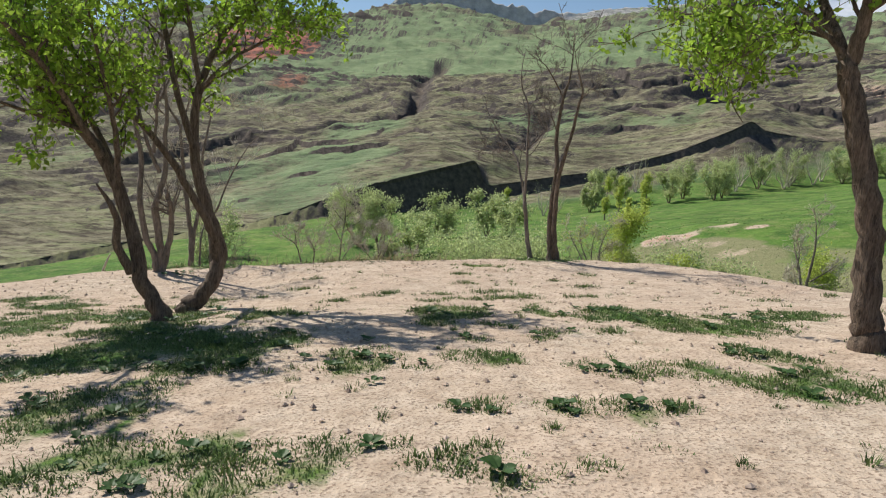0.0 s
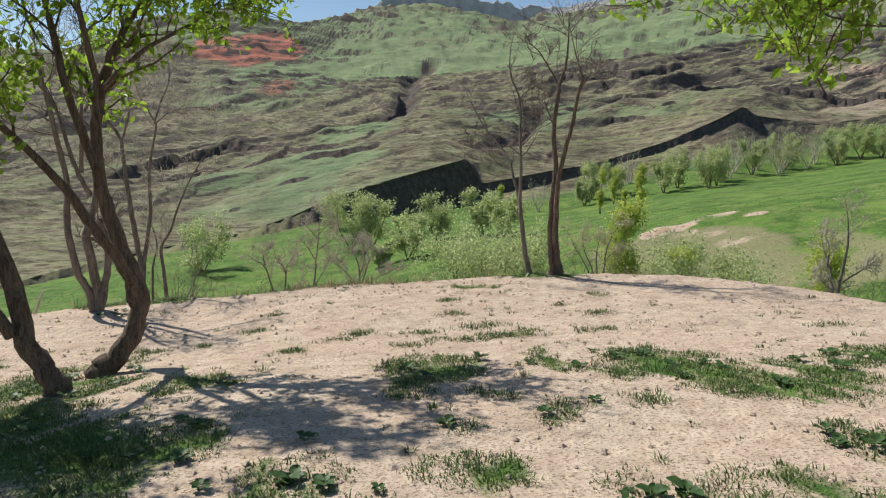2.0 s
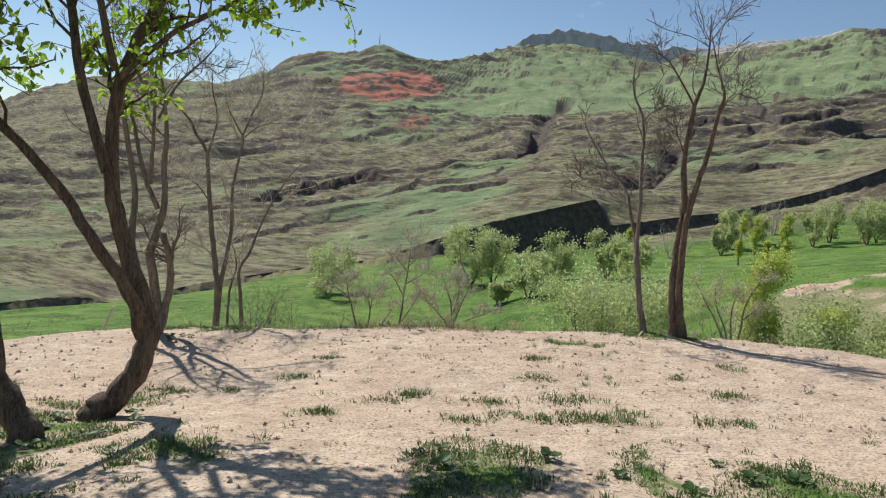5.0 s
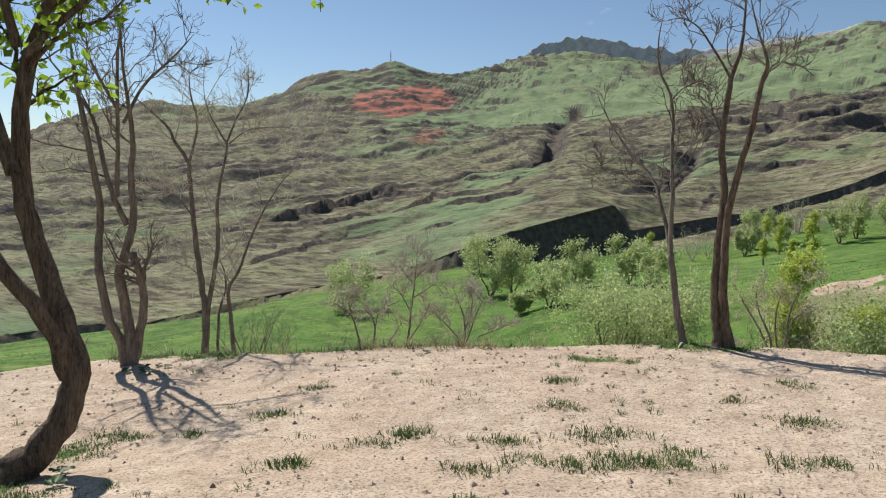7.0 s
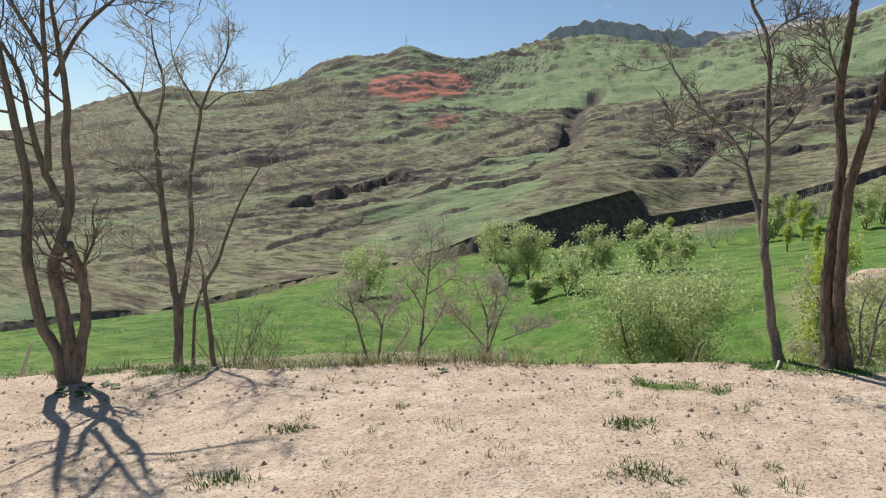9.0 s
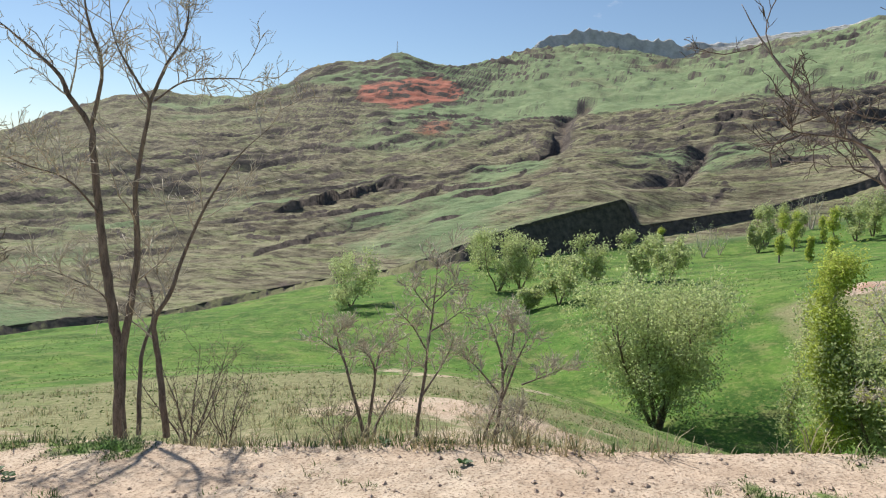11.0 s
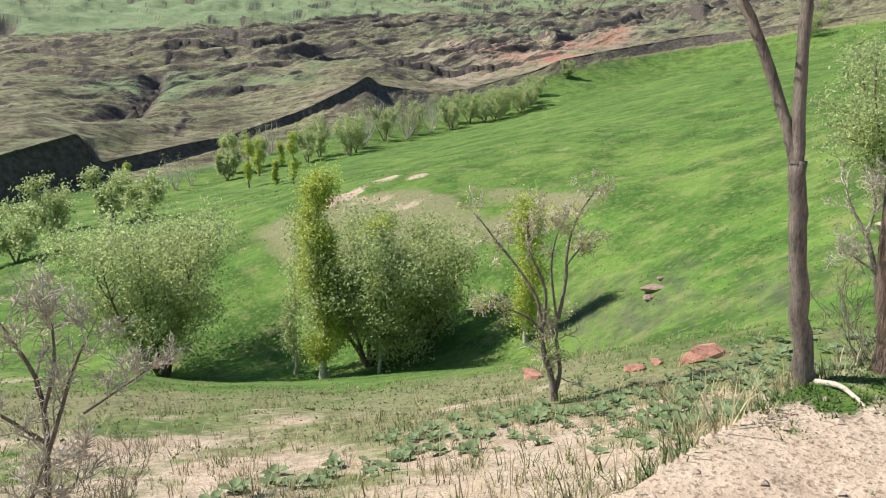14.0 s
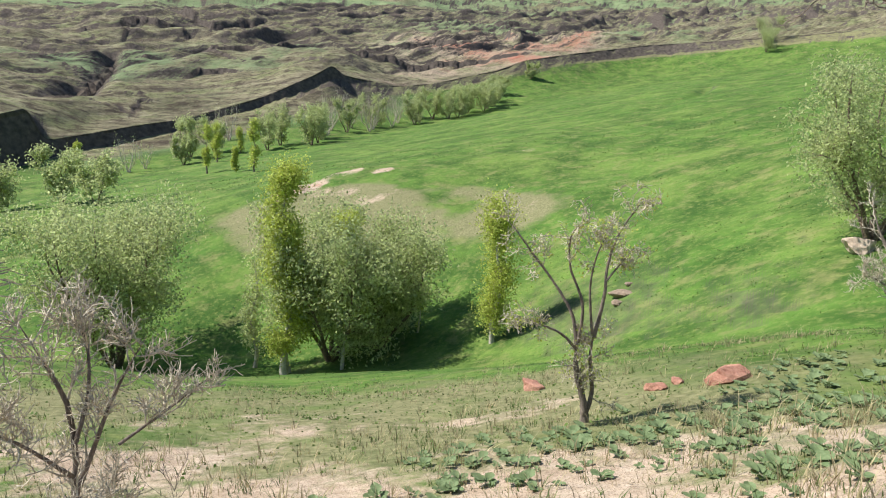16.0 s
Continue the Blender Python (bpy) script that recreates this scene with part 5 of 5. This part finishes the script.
def turf():
    rng = np.random.default_rng(7)
    soup, dry = Soup(), Soup()
    # sward in the turf patches
    x, y = rng.uniform(-6, 8, 140000), rng.uniform(4.5, 18.8, 140000)
    g = grass_share(x, y)
    keep = rng.random(len(x)) < np.clip(1.3 * g, 0, 1)
    x, y, g = x[keep], y[keep], g[keep]
    near = rng.random(len(x)) < 0.8
    x, y, g = x[near], y[near], g[near]
    blades(soup, rng, x, y, land_z(x, y), 8, 0.016 + 0.044 * g * rng.random(len(x)) ** 1.5, np.full(len(x), 0.07), 0.0055)
    # single tufts on the bare earth
    n = 420
    x, y = rng.uniform(-8, 9, n), rng.uniform(2, 18.6, n)
    blades(soup, rng, x, y, land_z(x, y), 34, 0.03 + 0.045 * rng.random(n) ** 2, 0.04 + 0.13 * rng.random(n) ** 2, 0.004)
    for cx, cy, s in TUFTS:
        m = int(16 * s * s) + 4
        x, y = cx + rng.normal(size=m) * 0.14 * s, cy + rng.normal(size=m) * 0.09 * s
        blades(soup, rng, x, y, land_z(x, y), 16, np.full(m, 0.055) * (0.6 + 0.7 * rng.random(m)), np.full(m, 0.08), 0.005)
    # thin grass and dry stalks over the rim and down the slope
    a, r = rng.uniform(-95, 75, 15000), 2.0 + 26 * rng.random(15000) ** 1.4
    x, y = HUB_X - r * np.sin(np.radians(a)), HUB_Y + r * np.cos(np.radians(a))
    edge = np.interp(a, BEARINGS, rE)
    dense = smooth(fbm(x / 3.2, y / 3.2, 4, 401), -0.25, 0.35)
    ok = (r > edge - 0.15) & (rng.random(len(r)) < 0.15 + 0.85 * dense)
    x, y = x[ok], y[ok]
    half = rng.random(len(x)) < 0.5
    for target, pick, tall in ((soup, half, 0.12), (dry, ~half, 0.22)):
        px, py = x[pick], y[pick]
        blades(target, rng, px, py, land_z(px, py), 9, tall * (0.4 + rng.random(len(px)) ** 2), np.full(len(px), 0.10), 0.005)
    tagged(new("grass", soup.mesh("grass", GRASS_GREEN, True)), "short green grass in patches on pale earth", "grass", kind="stuff")
    tagged(new("dry_grass", dry.mesh("dry_grass", GRASS_DRY, True)), "straw-coloured dry grass stalks on the slope", "grass", kind="stuff")


TUFTS = [(2.6, 14.4, 1.3), (2.4, 10.7, 0.9), (3.6, 10.4, 1.0), (4.1, 13.7, 1.1), (4.5, 14.9, 0.9), (2.1, 16.2, 0.7), (0.8, 14.2, 0.8), (-1.3, 14.2, 0.7), (3.0, 13.6, 1.0), (7.0, 13.4, 0.8), (8.4, 14.1, 0.6), (-0.7, 14.8, 0.9), (1.0, 14.2, 0.9),
         (1.8, 14.1, 0.8), (2.2, 15.3, 0.8), (2.5, 13.5, 1.0), (2.8, 13.6, 1.2), (4.0, 15.7, 0.7), (4.7, 16.4, 0.7), (2.0, 13.6, 0.9), (0.7, 13.9, 0.8), (0.1, 13.2, 0.9), (1.6, 13.3, 0.9), (-0.7, 15.9, 0.6), (2.2, 16.3, 0.7), (3.2, 13.9, 0.6), (-2.1, 14.3, 1.4)]
turf()


def leaf_blade(length, tilt, wave):
    """One wide wavy leaf on its stalk, pointing along x."""
    soup = Soup()
    w, start, rows = length * 0.42, 0.22 * length, []
    for u, half in ((0, 0.35), (0.25, 0.95), (0.55, 1.0), (0.8, 0.65), (1.0, 0.12)):
        out = start + u * length
        zc = 0.02 + math.sin(tilt) * out * (1 - 0.45 * u)
        for s in (-1, -0.5, 0, 0.5, 1):
            rows.append((out * math.cos(tilt * 0.7), s * half * w, zc + abs(s) * 0.12 * length + 0.06 * length * math.sin(6 * u + 3 * s + wave)))
    soup.add(rows, [(i * 5 + j, i * 5 + j + 1, (i + 1) * 5 + j + 1, (i + 1) * 5 + j) for i in range(4) for j in range(4)])
    return soup


def weeds():
    rng = np.random.default_rng(9)
    pale = [leaf_blade(0.11 + 0.02 * k, 0.3 + 0.13 * k, k).mesh("leaf", WEED_GREY) for k in range(5)]
    dark = [leaf_blade(0.09 + 0.012 * k, 0.3 + 0.2 * k, k).mesh("leaf", LEAF_DARK) for k in range(3)]
    beds = [(7.2, 21.4, 2.1, 1.1, 110), (9.8, 22.4, 1.9, 1.0, 60), (3.0, 22.8, 1.8, 0.7, 40), (6.3, 23.2, 1.6, 0.8, 34), (5.0, 19.6, 1.2, 0.5, 12), (5.2, 20.3, 0.6, 0.4, 18), (4.6, 23.8, 1.7, 0.8, 18), (11.5, 21.6, 1.6, 1.0, 24)]
    places = [(cx + rng.normal() * a * 0.6, cy + rng.normal() * b * 0.6, pale, "broadleaf_weed", "low wide-leaved grey-green weed on the slope", "wide-leaved weeds on the slope") for cx, cy, a, b, n in beds for _ in range(n)]
    for x, y in [(-2.5, 11.9), (-1.9, 11.8), (-1.6, 12.2), (-2.6, 12.4), (-1.5, 12.7), (-1.8, 13.1), (-2.4, 12.8), (-1.0, 9.0), (0.8, 8.6), (1.2, 8.1), (0.2, 9.4), (1.6, 8.8), (-1.2, 8.6), (1.0, 9.7), (-4.0, 17.3), (-3.8, 17.0), (-4.15, 17.1), (-3.7, 17.4), (-3.9, 17.5), (0.2, 17.9), (-0.6, 18.3), (-1.5, 18.8), (-0.7, 8.6), (0.5, 8.9)]:
        places.append((x, y, dark, "rosette_weed", "dark green rosette weed on bare earth", "rosette weeds on the bank"))
    tries = rng.uniform((-2.6, 6.0), (6.2, 12.6), (420, 2))
    lush = grass_share(tries[:, 0], tries[:, 1])
    for (x, y), g in zip(tries, lush):
        if 0.35 < g and rng.random() < 0.62:
            places.append((x, y, dark, "rosette_weed", "dark green rosette weed on bare earth", "rosette weeds on the bank"))
    zs = land_z([p[0] for p in places], [p[1] for p in places])
    for (x, y, meshes, name, label, group), z in zip(places, zs):
        root = new(name)
        root.matrix_world = Matrix.LocRotScale((x, y, z), Euler((0, 0, rng.random() * 6.28)), Vector((1, 1, 1)) * (0.32 + 0.5 * rng.random()))
        tagged(root, label, "weed", group)
        n = int(rng.integers(5, 9))
        for k in range(n):
            part("leaf", meshes[int(rng.integers(0, len(meshes)))], root, where=Matrix.LocRotScale((0, 0, 0), Euler((0, 0, (k + rng.random() * 0.6) * 6.28 / n)), Vector((1, 1, 1)) * (0.7 + 0.6 * rng.random())))


weeds()


def meadow_tufts():
    """Coarse tufts that roughen the meadow in the hollow and on the mound."""
    rng = np.random.default_rng(15)
    soup = Soup()
    a, r = rng.uniform(-78, 52, 90000), 9 * np.exp(rng.random(90000) ** 0.55 * math.log(17))
    x, y = HUB_X - r * np.sin(np.radians(a)), HUB_Y + r * np.cos(np.radians(a))
    ok = rng.random(len(x)) < smooth(fbm(x / 7, y / 7, 4, 501), -0.35, 0.4) * 0.9 + 0.1
    x, y, r = x[ok], y[ok], r[ok]
    z = land_z(x, y)
    n = len(x)
    d = rng.normal(size=(n, 2)) * 0.6
    h = (0.03 + 0.0006 * r)[:, None] * (0.5 + rng.random((n, 1)))
    w = h * 0.8
    side = np.column_stack([-d[:, 1], d[:, 0]]) / (np.linalg.norm(d, axis=1)[:, None] + 1e-6)
    low = np.column_stack([x, y, z - 0.03])
    p0 = low + np.column_stack([side * w, np.zeros(n)])
    p1 = low - np.column_stack([side * w, np.zeros(n)])
    p2 = low + np.column_stack([d * h, h[:, 0]]) - np.column_stack([side * w * 0.4, np.zeros(n)])
    p3 = low + np.column_stack([d * h, h[:, 0]]) + np.column_stack([side * w * 0.4, np.zeros(n)])
    soup.add(np.stack([p0, p1, p2, p3], 1).reshape(-1, 3), [(4 * i, 4 * i + 1, 4 * i + 2, 4 * i + 3) for i in range(n)])
    tagged(new("meadow_grass", soup.mesh("meadow_grass", GRASS_MEADOW, True)), "coarse green tufts over the meadow", "grass", kind="stuff")


meadow_tufts()


# ---- stones ----
def boulder(name, x, y, size, material, label, seed, squash=(1, 0.8, 0.6), group="", detail=3):
    rng = np.random.default_rng(seed)
    bm = bmesh.new()
    bmesh.ops.create_icosphere(bm, subdivisions=detail, radius=0.5)
    cuts = [(Vector(rng.normal(size=3)).normalized(), 0.22 + 0.14 * rng.random()) for _ in range(13)]
    for v in bm.verts:
        for n, d in cuts:
            over = v.co.dot(n) - d
            if over > 0:
                v.co -= n * over * 0.97
        v.co += v.co.normalized() * 0.07 * noise.noise(v.co * 5 + Vector((seed, 0, 0)))
        v.co = Vector((v.co.x * squash[0], v.co.y * squash[1], v.co.z * squash[2])) * size
    me = bpy.data.meshes.new(name)
    bm.to_mesh(me)
    bm.free()
    me.materials.append(material)
    ob = new(name, me)
    ob.matrix_world = pose(x, y, land_height(x, y) + size * squash[2] * 0.12, 0, 0, rng.random() * 360)
    return tagged(ob, label, "rock", group)


boulder("boulder", 10.1, 28.8, 0.85, ROCK_RED, "reddish rough boulder in the grass of the slope", 1)
boulder("boulder", 9.7, 23.6, 0.85, ROCK_RED, "broad orange-red rock half sunk in weeds", 2, (1.2, 0.8, 0.6))
boulder("boulder", 9.0, 24.6, 0.5, ROCK_RED, "small orange-red rock in the weeds", 3)
boulder("boulder", 9.5, 24.5, 0.36, ROCK_RED, "small flat reddish rock in the weeds", 4)
boulder("boulder", 41.2, 35.3, 2.6, ROCK_PALE, "pale angular boulder by the willow", 5)
boulder("boulder", 39.7, 50.7, 2.0, ROCK_BROWN, "pale rocks breaking through the meadow", 6, (1.3, 0.8, 0.5))
boulder("boulder", 38.2, 50.0, 1.2, ROCK_BROWN, "pale stone breaking through the meadow", 7)
boulder("boulder", 41.3, 51.6, 0.9, ROCK_BROWN, "pale stone breaking through the meadow", 8)
for k, (bx, by, s) in enumerate([(-5.9, 19.2, 0.62), (-6.6, 19.1, 0.5), (-5.2, 19.6, 0.32), (-7.3, 19.2, 0.5), (-3.9, 19.9, 0.32), (-2.6, 20.6, 0.45), (-2.0, 20.9, 0.3)]):
    boulder("boulder", bx, by, s, ROCK_PALE if k % 3 else ROCK_RED, "pale reddish clod of earth on the rim", 20 + k, group="clods along the rim", detail=2)

for k, (bx, by, s) in enumerate([(6.6, 21.9, 0.12), (6.9, 21.3, 0.13), (8.2, 22.4, 0.12), (4.3, 19.6, 0.16), (2.6, 20.4, 0.14)]):
    boulder("stone", bx, by, s, ROCK_PALE, "small pale stone among the weeds", 40 + k, group="pale stones on the slope", detail=2)


def pebbles():
    """Loose crumbs and stones on the bare earth."""
    rng = np.random.default_rng(77)
    soup = Soup()
    n = 8000
    x, y = rng.uniform(-7, 9, n), 2.5 + 16 * rng.random(n) ** 0.8
    z = land_z(x, y)
    s = 0.007 + 0.026 * rng.random(n) ** 4
    for i in range(n):
        c = rng.normal(size=(6, 3)) * 0.12 + np.array([(1, 0, 0), (-1, 0, 0), (0, 1, 0), (0, -1, 0), (0, 0, 0.7), (0, 0, -0.5)])
        soup.add(c * s[i] + (x[i], y[i], z[i] + s[i] * 0.25), [(0, 2, 4), (2, 1, 4), (1, 3, 4), (3, 0, 4), (2, 0, 5), (1, 2, 5), (3, 1, 5), (0, 3, 5)])
    tagged(new("pebbles", soup.mesh("pebbles", ROCK_PALE, True)), "loose pebbles and crumbs of pale earth", "pebbles", kind="stuff")


pebbles()


# ---- scrub along the rim ----
for k, (sx, sy, sh, sw, stems, what) in enumerate([(-4.2, 20.9, 1.5, 1.3, 7, "d"), (-3.8, 21.2, 1.2, 1.0, 6, "d"), (-2.2, 21.3, 0.7, 0.9, 6, "d"), (0.3, 22.2, 0.6, 0.8, 6, "d"), (13.0, 21.6, 1.1, 1.4, 8, "d"), (5.3, 18.9, 0.8, 1.0, 7, "d"), (11.2, 20.9, 0.9, 1.2, 7, "d")]):
    wild_tree("dry_shrub", sx, sy, sh, sw, "leafless brown brushwood shrub on the rim", BARK_GREY, LEAF_WILLOW, 0, 0.05, 300 + k, stems, group="brushwood shrubs on the rim", category="shrub")


def leaning_stick():
    """A broken pale branch stuck in the rim."""
    root = thing("broken_branch", -6.4, 18.6, "pale broken branch stuck upright in the rim", "branch")
    soup = Soup()
    tube(soup, curve_through([(0, 0, -0.1, 0.035), (0.1, 0.02, 0.35, 0.03), (0.24, 0.04, 0.75, 0.026), (0.33, 0.05, 0.95, 0.012)], 4), 7, np.random.default_rng(3), 0.3)
    part("stem", soup.mesh("stem", BARK_PALE), root)


leaning_stick()


def exposed_roots():
    """Washed-out roots at the foot of the slender tree."""
    for k, rows in enumerate([[(3.78, 18.62, -0.02, 0.024), (3.55, 18.66, 0.02, 0.016), (3.35, 18.7, 0.0, 0.012), (3.2, 18.75, -0.08, 0.008)], [(3.84, 18.52, 0.0, 0.022), (3.80, 18.36, 0.03, 0.016), (3.74, 18.2, 0.0, 0.012), (3.7, 18.1, -0.08, 0.008)], [(4.0, 18.62, -0.03, 0.022), (4.25, 18.8, 0.02, 0.016), (4.4, 18.95, -0.08, 0.010)]]):
        soup = Soup()
        tube(soup, curve_through([(x, y, land_height(x, y) + z, r) for x, y, z, r in rows], 5), 7, np.random.default_rng(k), 0.25)
        tagged(new("root", soup.mesh("root", BARK_PALE)), "pale washed-out root on the bare rim", "root", "roots on the rim")


exposed_roots()


def mast():
    """The lattice mast on the hilltop."""
    a = radians(16.2)
    x, y = HUB_X - 1296 * math.sin(a), HUB_Y + 1296 * math.cos(a)
    root = thing("radio_mast", x, y, "thin grey lattice radio mast on the hilltop", "mast")
    for k in range(3):
        b = k * 2 * math.pi / 3
        soup = Soup()
        tube(soup, np.array([(math.cos(b) * 1.6, math.sin(b) * 1.6, -4, 0.28), (math.cos(b) * 0.6, math.sin(b) * 0.6, 24, 0.2)]), 5)
        part("leg", soup.mesh("leg", METAL_GREY), root)
    for k in range(7):
        z = 1 + 3.3 * k
        r = 1.6 - (z + 4) / 28
        for j in range(3):
            b, c = j * 2 * math.pi / 3, (j + 1) * 2 * math.pi / 3
            soup = Soup()
            tube(soup, np.array([(math.cos(b) * r, math.sin(b) * r, z, 0.12), (math.cos(c) * r, math.sin(c) * r, z + 1.6, 0.12)]), 4)
            part("brace", soup.mesh("brace", METAL_GREY), root)


mast()
